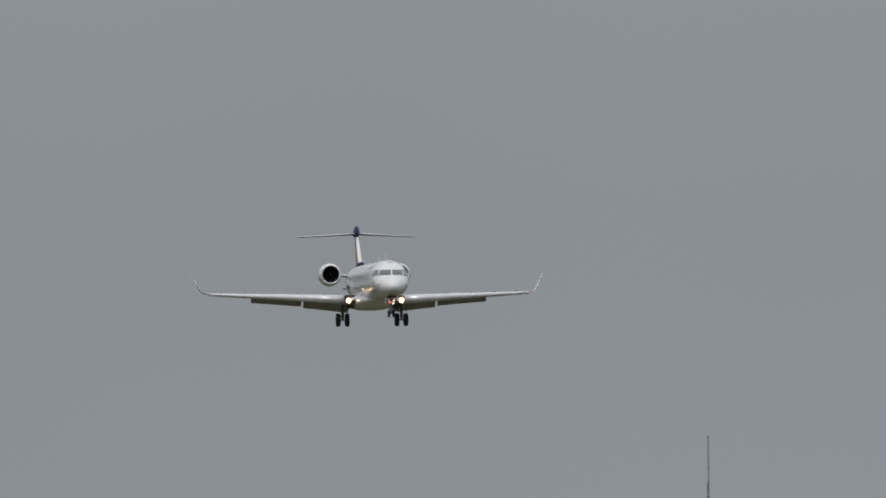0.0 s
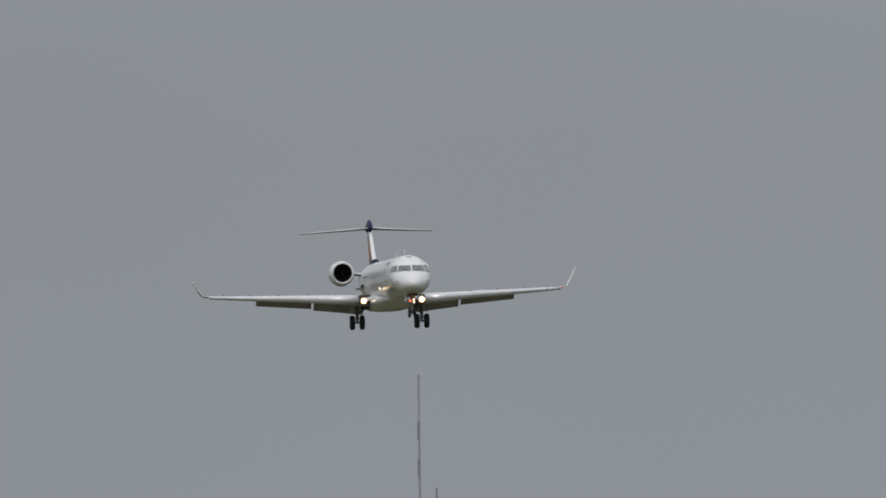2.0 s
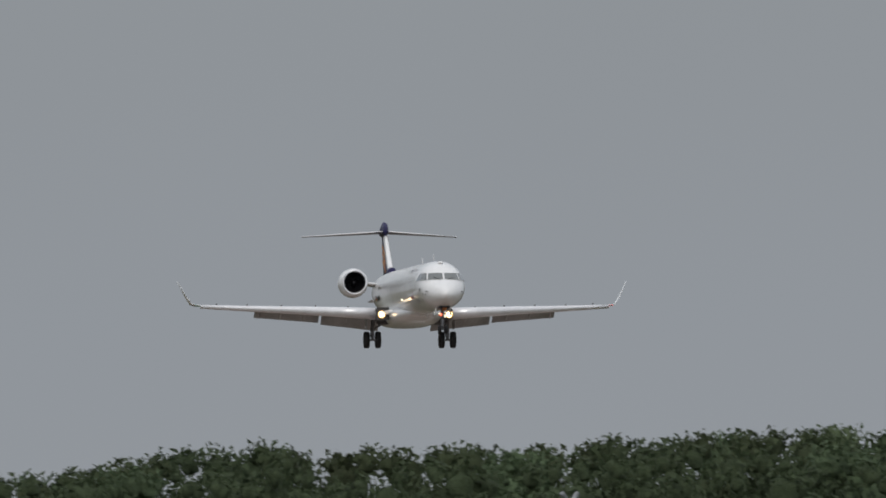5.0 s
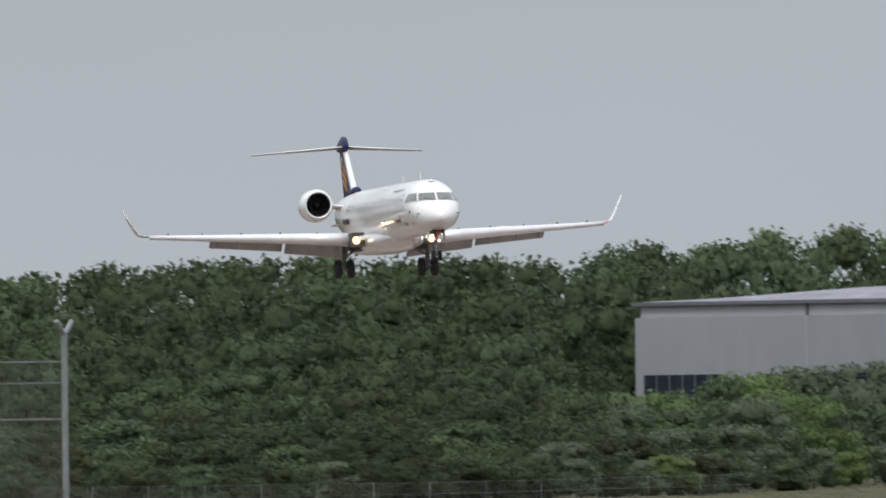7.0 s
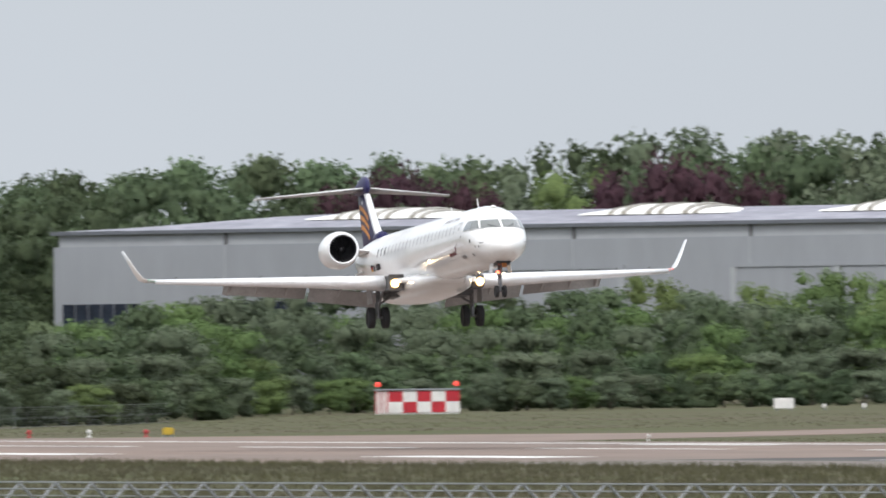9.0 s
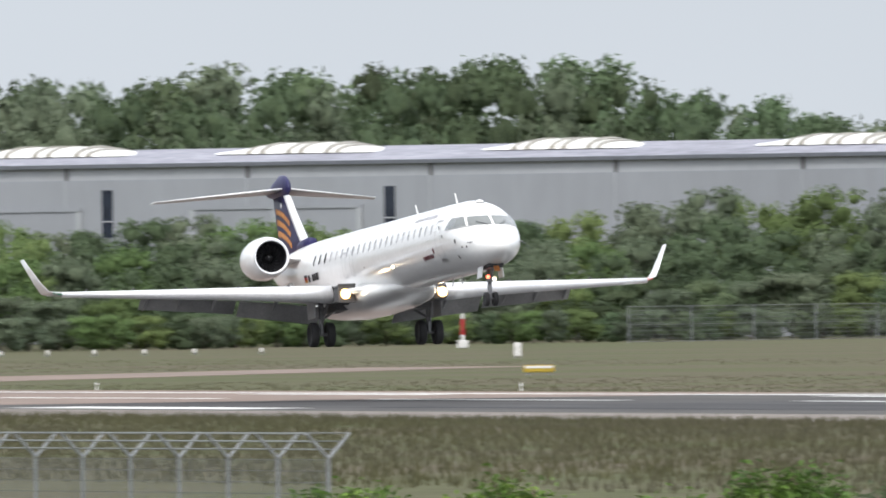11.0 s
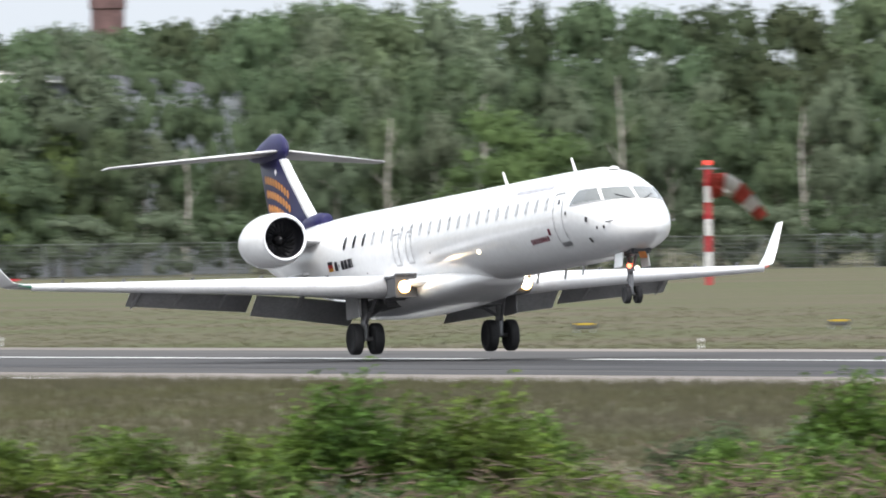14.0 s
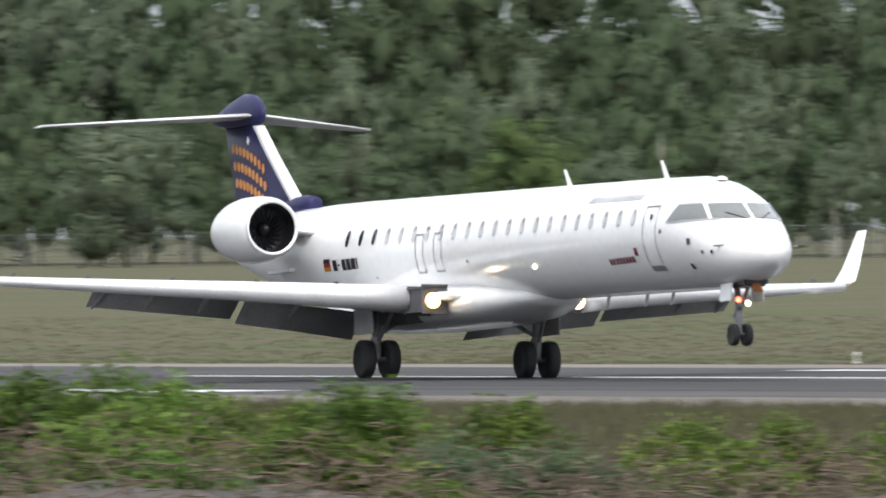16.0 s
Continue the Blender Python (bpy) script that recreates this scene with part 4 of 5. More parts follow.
row(14.0, 21.8, lambda a: toe(a) + 85 * squeeze(a), lambda a: 0.65 * low(a) + 0.02, SHRUBS, 0.42, far_plant)
row(14.0, 21.9, lambda a: toe(a) + 108 * squeeze(a), lambda a: low(a), SHRUBS + ["shrub_c"], 0.42, plant, 0.95)
# woods behind the hangar
row(13.35, 14.15, 1835, lambda a: sky(a) - 0.07, WESTWOODS, 0.25, far_plant, 0.9, 0.05)
row(13.4, 14.05, 1825, lambda a: 0.32, WESTWOODS, 0.3, far_plant, 0.9)
row(13.3, 14.3, 1870, lambda a: sky(a) - 0.01, WESTWOODS, 0.34, far_plant, 0.8, 0.05)
row(14.0, 20.0, 1905, lambda a: sky(a) - 0.04, WOODS + ["shrub_c"], 0.42, far_plant, 0.7)
row(21.2, 22.6, 1905, lambda a: sky(a) - 0.04, WOODS, 0.42, far_plant, 0.7)
row(14.0, 22.6, 1950, sky, WOODS, 0.40, plant, 0.78, 0.06)
row(14.0, 22.6, 1985, lambda a: sky(a) - 0.02, WOODS, 0.5, far_plant, 0.7)
# the dense wood behind the eastern fence
row(21.5, 30.4, lambda a: toe(a) + 8, lambda a: 0.06 + 0.14 * ease(24, 26, a), ["shrub", "shrub_b", "wood_b"], 0.75, far_plant)
# lighter leaf kinds are chosen here to paint in the haze
row(21.2, 30.4, lambda a: toe(a) + 40, lambda a: 0.30 + 0.06 * math.sin(a * 7), ["wood_b", "wood_b", "wood_c"], 0.5, plant, 0.58)
row(21.6, 30.4, lambda a: toe(a) + 70, lambda a: 0.50, ["wood_b", "wood_c", "wood_b"], 0.5, far_plant, 0.5)
row(21.6, 30.4, lambda a: toe(a) + 105, lambda a: sky(a) - 0.03, ["wood", "wood_b", "wood_b", "wood_c", "wood_c"], 0.36, plant, 0.62, 0.07)
row(21.6, 30.4, lambda a: toe(a) + 125, lambda a: sky(a) - 0.09, ["wood_c", "wood_b", "wood"], 0.42, far_plant, 0.6, 0.1)
row(21.6, 30.4, lambda a: toe(a) + 150, lambda a: sky(a) - 0.03, ["wood", "wood_b"], 0.36, far_plant, 0.6, 0.06)
# trees that stand out
for key, az, d, top, wid in (("oak", 23.04, 1600, 0.355, 14.5), ("beech", 15.05, 1890, 0.57, 13), ("beech", 14.88, 1892, 0.52, 11), ("beech", 15.25, 1892, 0.53, 10), ("beech", 15.88, 1890, 0.60, 14), ("beech", 15.7, 1894, 0.55, 12),
                             ("beech", 16.08, 1894, 0.54, 12), ("oak", 19.95, 1560, 0.33, 9), ("oak", 24.5, 1650, 0.24, 11), ("shrub_c", 24.9, 1640, 0.16, 10), ("oak", 28.2, 1640, 0.30, 13), ("shrub_b", 27.0, 1645, 0.28, 14)):
    plant(key, at(az, d, -0.05), rise(top, d), wid, az * 77 % 360)
# standing birch stems in the wood
for k, (az, top) in enumerate(((22.32, 0.3), (22.66, 0.33), (23.35, 0.45), (23.05, 0.2), (22.05, 0.25), (23.9, 0.35), (24.2, 0.3), (29.12, 0.16), (28.6, 0.25), (22.95, 0.4), (25.4, 0.3))):
    d = toe(az) + 22
    h0 = rise(top, d)
    bm = bmesh.new()
    q = Vector((0, 0, 0))
    for s in range(5):
        n2 = Vector((0.25 * math.sin(k * 3 + s), 0.2, h0 * (s + 1) / 5))
        rod(bm, q, n2, 0.24 - 0.035 * s, 0.205 - 0.035 * s, 7)
        q = n2
    for s in range(4):
        rod(bm, (0, 0, h0 * (0.4 + 0.14 * s)), (math.cos(s * 2.1 + k) * 1.3, math.sin(s * 2.1) * 1.3, h0 * (0.52 + 0.14 * s)), 0.07, 0.02, 5)
    ob = tagged(link("birch_stem", bm, M_BIRCH), "slender pale birch stem at the wood edge", "tree trunk", "birch stems")
    ob.location = at(az, d, 0)


def join_far():
    """The woods behind: one object for each foliage colour."""
    for key, spots in FAR.items():
        v, vn, f, t, mat = KINDS[key]
        f = f[:2500]
        vs, ns, fs, ts, off = [], [], [], [], 0
        for place, hgt, wid, turn in spots:
            c, s = math.cos(radians(turn)), math.sin(radians(turn))
            w = np.stack([(v[:, 0] * c - v[:, 1] * s) * wid + place.x, (v[:, 0] * s + v[:, 1] * c) * wid + place.y, v[:, 2] * hgt + place.z], 1)
            ns.append(np.stack([vn[:, 0] * c - vn[:, 1] * s, vn[:, 0] * s + vn[:, 1] * c, vn[:, 2]], 1))
            vs.append(w), fs.append(f + off), ts.append(t + off)
            off += len(v)
        ob = from_arrays("woodland", np.concatenate(vs).tolist(), np.concatenate(fs).tolist() + np.concatenate(ts).tolist(), mat, None, True, np.concatenate(ns).tolist())
        tagged(ob, "dense green woodland and scrub behind the airfield", "woods", kind="stuff")


join_far()


def blades(name, spots, hgt, mat, label, per=3, wide=0.05):
    vs, fs = [], []
    r = np.random.default_rng(9)
    for x, y in spots:
        z = land(x, y)
        for k in range(per):
            a = r.uniform(0, 2 * math.pi)
            h = hgt * r.uniform(0.45, 1.2)
            px, py = x + r.uniform(-0.25, 0.25), y + r.uniform(-0.25, 0.25)
            dx, dy = math.cos(a) * wide, math.sin(a) * wide
            lx, ly = r.uniform(-0.35, 0.35) * h, r.uniform(-0.35, 0.35) * h
            i = len(vs)
            vs += [(px - dx, py - dy, z - 0.02), (px + dx, py + dy, z - 0.02), (px + lx, py + ly, z + h)]
            fs.append((i, i + 1, i + 2))
    return tagged(from_arrays(name, vs, fs, mat), label, "grass", kind="stuff")


r = np.random.default_rng(3)
near = []
while len(near) < 47000:
    az, x = r.uniform(11.6, 29.5), RUN_X0 - 0.3 - 62 * r.random() ** 1.5
    y = x / math.tan(radians(az))
    near.append((x, y))
blades("grass_near_side", near, 0.24, M_BLADE, "tall dry grass beside the runway", 3, 0.03)
far_side = []
while len(far_side) < 18000:
    az, x = r.uniform(11.6, 29.5), RUN_X1 + 0.5 + 120 * r.random() ** 1.6
    y = x / math.tan(radians(az))
    if not (855 < y < 1000 and x < 330):
        far_side.append((x, y))
blades("grass_far_side", far_side, 0.07, M_BLADE, "tall dry grass beyond the runway", 3, 0.05)


# ---- hangar ----
HA, HB = at(14.0, 1790), at(19.5, 1690)
H_DIR = (HB - HA).normalized()
H_BACK = Vector((-H_DIR.y, H_DIR.x, 0))
if H_BACK.dot(HA) < 0:
    H_BACK = -H_BACK
H_POSE = Matrix(((H_DIR.x, H_BACK.x, 0, HA.x), (H_DIR.y, H_BACK.y, 0, HA.y), (0, 0, 1, 0), (0, 0, 0, 1)))


def along(az):
    """How far along the hangar's front the bearing meets it."""
    w = Vector((math.sin(radians(az)), math.cos(radians(az))))
    a, dv = Vector((HA.x, HA.y)), Vector((H_DIR.x, H_DIR.y))
    return (w.x * a.y - w.y * a.x) / (dv.x * w.y - dv.y * w.x)


def hangar():
    hall = tagged(new("hangar"), "long light-grey clad hangar with white rooflights", "hangar")
    hall.matrix_world = H_POSE
    u1 = along(21.35)
    eave = EYE_Z + 1790 * math.tan(radians(0.385))
    lineh = eave - 1.1

    def p(name, u0, ua, d0, d1, z0, z1, mat, bev=0.0, parent=hall, label=""):
        bm = bmesh.new()
        box(bm, u0, ua, d0, d1, z0, z1, bevel=bev)
        return part(name, bm, mat, parent, label)
    p("wall", 0, u1, 0, 60, 0, lineh, M_CLAD, label="light grey metal wall")
    p("upper_wall", 0.4, u1, 0.35, 60, lineh, eave, M_CLADLIGHT, label="paler upper wall band")
    p("roof_edge", -0.3, u1, -0.15, 60, eave, eave + 0.35, M_EDGE, label="dark roof edge")
    bm = bmesh.new()
    prof = [(0.0, eave + 0.35), (8, eave + 1.0), (18, eave + 1.6), (30, eave + 1.9), (45, eave + 1.5), (60, eave + 0.35)]
    loft(bm, [[Vector((u, d, z)) for d, z in prof] for u in (0.5, 14, u1)])
    for v in bm.verts:
        if v.co.x < 1:
            v.co.z = eave + 0.35 + (v.co.z - eave - 0.35) * 0.25
    bmesh.ops.recalc_face_normals(bm, faces=bm.faces[:])
    part("roof", bm, M_ROOF, hall, "low curved grey sheet roof")
    bay = along(15.05) - along(14.532)
    k = 1
    while k * bay < u1:
        p("downpipe", k * bay - 0.12, k * bay + 0.12, 0.12, 0.34, lineh, eave, M_DARKGREY)
        p("seam", k * bay - 0.05, k * bay + 0.05, -0.03, 0.02, 0, lineh, M_CLADLIGHT)
        k += 1
    for az0, az1 in ((14.56, 15.0), (15.38, 15.82), (16.1, 16.6), (16.88, 17.34), (17.68, 18.12), (18.5, 18.95), (19.32, 19.8), (20.12, 20.6), (20.9, 21.4)):
        a, b = along(az0), along(az1)
        bm = bmesh.new()
        rings = []

        def vault(u, t, grow=0.0):
            k = (u - a) / (b - a)
            full = min(1.0, 0.3 + 2.4 * k, 0.12 + 3.0 * (1 - k))
            return Vector((u - 1.3 * math.cos(t), 16 + (7 + grow) * math.cos(t), eave + 1.15 + (1.0 * full + grow) * math.sin(t)))
        for q in range(9):
            rings.append([vault(a + (b - a) * q / 8, math.pi * w / 12) for w in range(13)])
        loft(bm, rings)
        bmesh.ops.recalc_face_normals(bm, faces=bm.faces[:])
        sk = part("rooflight", bm, M_SKYLIGHT, hall, "white barrel rooflight", smooth=False)
        for q in (0.22, 0.31, 0.48, 0.56, 0.73, 0.80):
            u = a + (b - a) * q
            bm = bmesh.new()
            loft(bm, [[vault(uu, math.pi * w / 12, 0.1) for w in range(13)] for uu in (u - 0.3, u + 0.3)])
            bmesh.ops.recalc_face_normals(bm, faces=bm.faces[:])
            part("rib", bm, M_RIB, sk)
    for az0, az1, z0, z1 in ((14.026, 14.256, 6.6, 9.45), (14.533, 14.775, 6.6, 9.45)):
        w = p("window_band", along(az0), along(az1), -0.06, 0.3, z0, z1, M_WINDOWBLUE, label="dark blue window band")
        n = 6
        for q in range(1, n):
            u = along(az0) + (along(az1) - along(az0)) * q / n
            p("mullion", u - 0.05, u + 0.05, -0.12, -0.06, z0, z1, M_EDGE, parent=w)
    for az in (15.17, 16.745, 17.59):
        u = along(az)
        w = p("slot_window", u - 0.55, u + 0.55, -0.08, 0.3, 9.6, 13.9, M_WINDOWBLUE, label="tall narrow dark window")
        p("slot_bar", u - 0.55, u + 0.55, -0.12, -0.08, 11.0, 11.12, M_CLADLIGHT, parent=w)
    for az0, az1 in ((15.26, 15.7), (16.035, 16.66), (17.0, 17.5)):
        a, b = along(az0), along(az1)
        d = p("hangar_door", a, b, -0.1, 0.2, 0, 12.0, M_CLAD, label="grey hangar door panel")
        p("door_head", a - 0.3, b + 0.3, -0.22, -0.1, 12.0, 12.35, M_CLAD, parent=d)
        for u in (a, (a + b) / 2, b):
            p("door_post", u - 0.3, u + 0.3, -0.2, -0.1, 0, 12.0, M_CLADLIGHT, parent=d)


hangar()


# ---- glass office block and chimney behind the hangar roof ----
M_MULLION = material("window_mullion_grey", (0.17, 0.175, 0.19), 0.5, vary=0.1, scale=1)


def office():
    d = 1930
    a, b = at(20.176, d), at(21.084, d)
    dv = (b - a).normalized()
    back = Vector((-dv.y, dv.x, 0))
    back = back if back.dot(a) > 0 else -back
    root = tagged(new("office_building"), "grey glass office block with pale concrete bands", "building")
    root.matrix_world = Matrix(((dv.x, back.x, 0, a.x), (dv.y, back.y, 0, a.y), (0, 0, 1, 0), (0, 0, 0, 1)))
    w = (b - a).length
    roof = rise(0.762, d)

    def p(name, u0, u1, d0, d1, z0, z1, mat, parent=root, label=""):
        bm = bmesh.new()
        box(bm, u0, u1, d0, d1, z0, z1)
        return part(name, bm, mat, parent, label)
    p("core", 0.6, w - 0.6, 0.6, 17, 0, roof - 0.3, M_OFFGLASS, label="grey glazed storeys")
    z = roof
    floor_h = d * math.tan(radians(0.108))
    while z > 4:
        p("concrete_band", 0, w, 0, 18, z - 1.2, z, M_OFFBAND, label="pale concrete floor band")
        for q in range(25):
            u = 0.4 + (w - 0.8) * q / 24
            p("mullion", u - 0.04, u + 0.04, 0.48, 0.62, z - floor_h, z - 1.2, M_MULLION)
        for q in (13,):
            u = 0.4 + (w - 0.8) * q / 24
            p("blind", u + 0.1, u + 1.1, 0.5, 0.6, z - floor_h, z - 1.2 - (0.9 if q == 13 else 0.0), M_OFFBAND)
        z -= floor_h
    p("podium", along(19.6) - along(20.176), w + 3, 2, 20, 0, rise(0.515, d), M_OFFBAND, label="pale grey podium roof")


office()
bm = bmesh.new()
lathe(bm, [(0, 2.3), (10, 2.1), (26, 2.0), (30, 1.95), (30.2, 2.15), (31.5, 2.15)], (0, 0, 0), "Z", 20)
chim = tagged(link("chimney", bm, M_BRICK), "dark red brick chimney above the trees", "chimney")
chim.location = at(21.82, 2250, 0)


# ---- small things on the field ----
def chequer_hut():
    d = 1370
    a, b = at(14.955, d), at(15.21, d)
    dv = (b - a).normalized()
    back = Vector((-dv.y, dv.x, 0))
    back = back if back.dot(a) > 0 else -back
    root = tagged(new("equipment_hut"), "low red and white chequered equipment hut with red lamps", "hut")
    root.matrix_world = Matrix(((dv.x, back.x, 0, a.x), (dv.y, back.y, 0, a.y), (0, 0, 1, 0), (0, 0, 0, 1)))
    w, hgt = (b - a).length, 1.72
    bm = bmesh.new()
    box(bm, 0.02, w - 0.02, 0.02, 2.4, 0, hgt, bevel=0.02)
    part("body", bm, M_WHITEPAINT, root)
    left = 1.0
    cw = (w - left) / 5
    for i in range(5):
        for j in range(2):
            bm = bmesh.new()
            box(bm, left + i * cw + 0.01, left + (i + 1) * cw - 0.01, -0.03, 0.02, 0.12 + j * 0.78, 0.12 + (j + 1) * 0.78 - 0.01)
            part("panel", bm, M_REDPAINT if (i + j) % 2 == 1 else M_WHITEPAINT, root)
    for i in range(5):
        bm = bmesh.new()
        box(bm, 0.05 + i * 0.19, 0.15 + i * 0.19, -0.03, 0.02, 0.1, hgt - 0.06)
        part("stripe", bm, M_REDPAINT if i % 2 == 0 else M_WHITEPAINT, root)
    bm = bmesh.new()
    box(bm, -0.12, w + 0.12, -0.15, 2.55, hgt, hgt + 0.1, bevel=0.02)
    part("roof", bm, M_CLAD, root, "flat grey roof")
    for u in (0.25, w - 0.25):
        bm = bmesh.new()
        rod(bm, (u, 0.3, hgt + 0.1), (u, 0.3, hgt + 0.28), 0.05)
        post = part("lamp_post", bm, M_GALV, root)
        bm = bmesh.new()
        lathe(bm, [(0, 0.17), (0.15, 0.19), (0.3, 0.12), (0.34, 0.03)], (u, 0.3, hgt + 0.28), "Z", 12)
        part("red_lamp", bm, M_LAMPHUT, post, "lit red obstruction lamp", smooth=True)


M_LAMPHUT = material("hut_red_lamp", (0.8, 0.05, 0.03), 0.4, emit=(1.0, 0.08, 0.06), strength=0.9)
chequer_hut()


def windsock():
    base = at(23.61, 1228)
    root = tagged(new("windsock"), "red and white windsock on a striped pole", "windsock")
    root.location = base
    top = rise(0.165, 1228)
    n = 7
    for k in range(n):
        bm = bmesh.new()
        rod(bm, (0, 0, top * k / n), (0, 0, top * (k + 1) / n), 0.21, 0.20, 12)
        part("pole_section", bm, M_REDPAINT if k % 2 == 0 else M_WHITEPAINT, root)
    bm = bmesh.new()
    box(bm, -0.75, 0.75, -0.06, 0.06, top, top + 0.12, bevel=0.02)
    rod(bm, (0, 0, top), (0, 0, top + 0.35), 0.12)
    part("crossbar", bm, M_MAST, root)
    for u in (-0.12, 0.12):
        bm = bmesh.new()
        lathe(bm, [(0, 0.12), (0.2, 0.13), (0.3, 0.05)], (u, 0, top + 0.3), "Z", 10)
        part("red_lamp", bm, M_LAMPHUT, root, "red obstruction lamp")
    # sock hangs in a drooping curve to the right, in five bands
    right = Vector((math.cos(radians(23.6)), -math.sin(radians(23.6)), 0))
    path = [Vector((0.1, 0, top - 1.1)), Vector((1.05, 0, top - 0.95)), Vector((1.85, 0, top - 1.35)), Vector((2.5, 0, top - 1.95)), Vector((3.05, 0, top - 2.55)), Vector((3.5, 0, top - 3.15))]
    radii = [0.82, 0.74, 0.64, 0.54, 0.46, 0.38]
    for k in range(5):
        bm = bmesh.new()
        rings = []
        for j in (k, k + 1):
            tng = (path[min(j + 1, 5)] - path[max(j - 1, 0)]).normalized()
            nrm = Vector((-tng.z, 0, tng.x))
            c = right * path[j].x + Vector((0, 0, path[j].z))
            side = Vector((right.y, -right.x, 0))
            n3 = right * nrm.x + Vector((0, 0, nrm.z))
            rings.append([c + (n3 * math.cos(t) + side * math.sin(t)) * radii[j] for t in (2 * math.pi * q / 14 for q in range(14))])
        loft(bm, rings, cap=False)
        bmesh.ops.solidify(bm, geom=bm.faces[:], thickness=0.02)
        part("sock_band", bm, M_SOCKRED if k % 2 == 0 else M_WHITEPAINT, root, smooth=True)


M_SOCKRED = material("faded_sock_red", (0.50, 0.07, 0.05), 0.8, vary=0.15, scale=1)
windsock()


def masts():
    for az, top, r, d in ((10.216, 1.098, 0.03, 760), (10.266, 0.76, 0.04, 770)):
        z = rise(top, d)
        bm = bmesh.new()
        rod(bm, (0, 0, 0), (0, 0, z * 0.72), r * 1.6, r * 1.35, 8)
        rod(bm, (0, 0, z * 0.72), (0, 0, z), r, r * 0.8, 8)
        ob = tagged(link("radio_mast", bm, M_MAST), "thin grey antenna mast", "mast", "antenna masts")
        ob.location = at(az, d, 0)
        bm = bmesh.new()
        for q in (0.88, 0.80):
            box(bm, -0.06, 0.02, -0.04, 0.04, z * q - 0.35, z * q + 0.35)
        part("antenna_element", bm, M_MAST, ob)


masts()


def lamp_unit(place, mat, size=0.18, label="", name="runway_light"):
    bm = bmesh.new()
    lathe(bm, [(0, size * 1.1), (0.05, size * 1.1), (0.08, size * 0.5), (0.2, size * 0.5), (0.22, size), (0.22 + size * 1.2, size * 0.9), (0.24 + size * 1.6, size * 0.3)], (0, 0, 0), "Z", 10)
    ob = link(name, bm, mat, smooth=True)
    ob.location = place
    return tagged(ob, label, "runway light", "runway lights")


for k, az in enumerate((12.86, 13.04, 13.215, 13.39, 13.57, 13.75, 13.92, 14.1, 14.27)):
    lamp_unit(at(az, curve([(12.8, 1062), (14.3, 1000)], az), 0), M_WHITEPAINT if k % 2 else M_REDPAINT, 0.12, "small runway light on a stub post")
for y in (430, 490, 550, 610, 670, 740, 800, 850):
    lamp_unit(Vector((RUN_X1 + 2.5, y, 0)), M_WHITEPAINT, 0.055, "small white runway edge light in the grass")


def board(az, d, w, hgt, body, face, label, name="taxi_sign", lift=0.15):
    root = tagged(new(name), label, "sign")
    root.matrix_world = Matrix.Translation(at(az, d)) @ pose(0, 0, 0, 0, 0, -az)
    bm = bmesh.new()
    box(bm, -w / 2, w / 2, -0.12, 0.12, lift, lift + hgt, bevel=0.05)
    part("panel", bm, body, root)
    bm = bmesh.new()
    box(bm, -w / 2 + 0.08, w / 2 - 0.08, -0.14, -0.12, lift + hgt * 0.55, lift + hgt - 0.04)
    part("face", bm, face, root)
    for u in (-w * 0.35, w * 0.35):
        bm = bmesh.new()
        rod(bm, (u, 0, -0.05), (u, 0, lift + 0.05), 0.04)
        part("leg", bm, M_GALV, root)


board(14.336, 995, 0.6, 0.38, M_YELLOW, M_YELLOW, "small yellow airfield marker board", "marker_board")
board(18.03, 930, 1.5, 0.36, M_YELLOW, M_WHITEPAINT, "yellow taxiway sign with worn face")
board(23.236, 695, 0.82, 0.26, M_DARKGREY, M_YELLOW, "low yellow-topped airfield sign box")
board(23.997, 699, 0.82, 0.26, M_DARKGREY, M_YELLOW, "low yellow-topped airfield sign box")
board(16.18, 1335, 1.4, 0.75, M_WHITEPAINT, M_WHITEPAINT, "white electrical cabinet in the grass", "cabinet")
board(17.967, 1180, 0.45, 0.85, M_WHITEPAINT, M_WHITEPAINT, "slim white marker post in grass", "marker_post")
for az in (16.3, 16.42, 16.56, 16.7, 16.85, 17.0, 17.2):
    board(az, 1345, 0.28, 0.3, M_WHITEPAINT, M_WHITEPAINT, "tiny white marker box in the grass", "marker_box")
# instrument mast with a red foot
bm = bmesh.new()
rod(bm, (0, 0, 0), (0, 0, 5.2), 0.13, 0.09, 10)
ob = tagged(link("instrument_mast", bm, M_WHITEPAINT), "white and red instrument mast in the grass", "mast")
ob.location = at(17.803, 1440, 0)
bm = bmesh.new()
rod(bm, (0, 0, 1.0), (0, 0, 2.2), 0.14, 0.14, 10)
part("red_band", bm, M_REDPAINT, ob)
bm = bmesh.new()
box(bm, -0.35, 0.35, -0.3, 0.3, 0, 0.6, bevel=0.04)
part("cabinet", bm, M_WHITEPAINT, ob)


# ---- construction barriers and the far fence ----
def barrier(az, d, length):
    root = tagged(new("barrier"), "red and white plastic construction barrier", "barrier", "construction barriers")
    root.matrix_world = Matrix.Translation(at(az, d)) @ pose(0, 0, 0, 0, 0, -az)
    for k in range(4):
        bm = bmesh.new()
        box(bm, k * length / 4, (k + 1) * length / 4 - 0.02, -0.2, 0.2, 0, 0.2, bevel=0.04)
        part("block", bm, M_REDPAINT if k % 2 else M_WHITEPAINT, root)


az = 19.75
while az < 21.4:
    barrier(az, 1545, 4.4)
    az += math.degrees(4.4 / 1545)


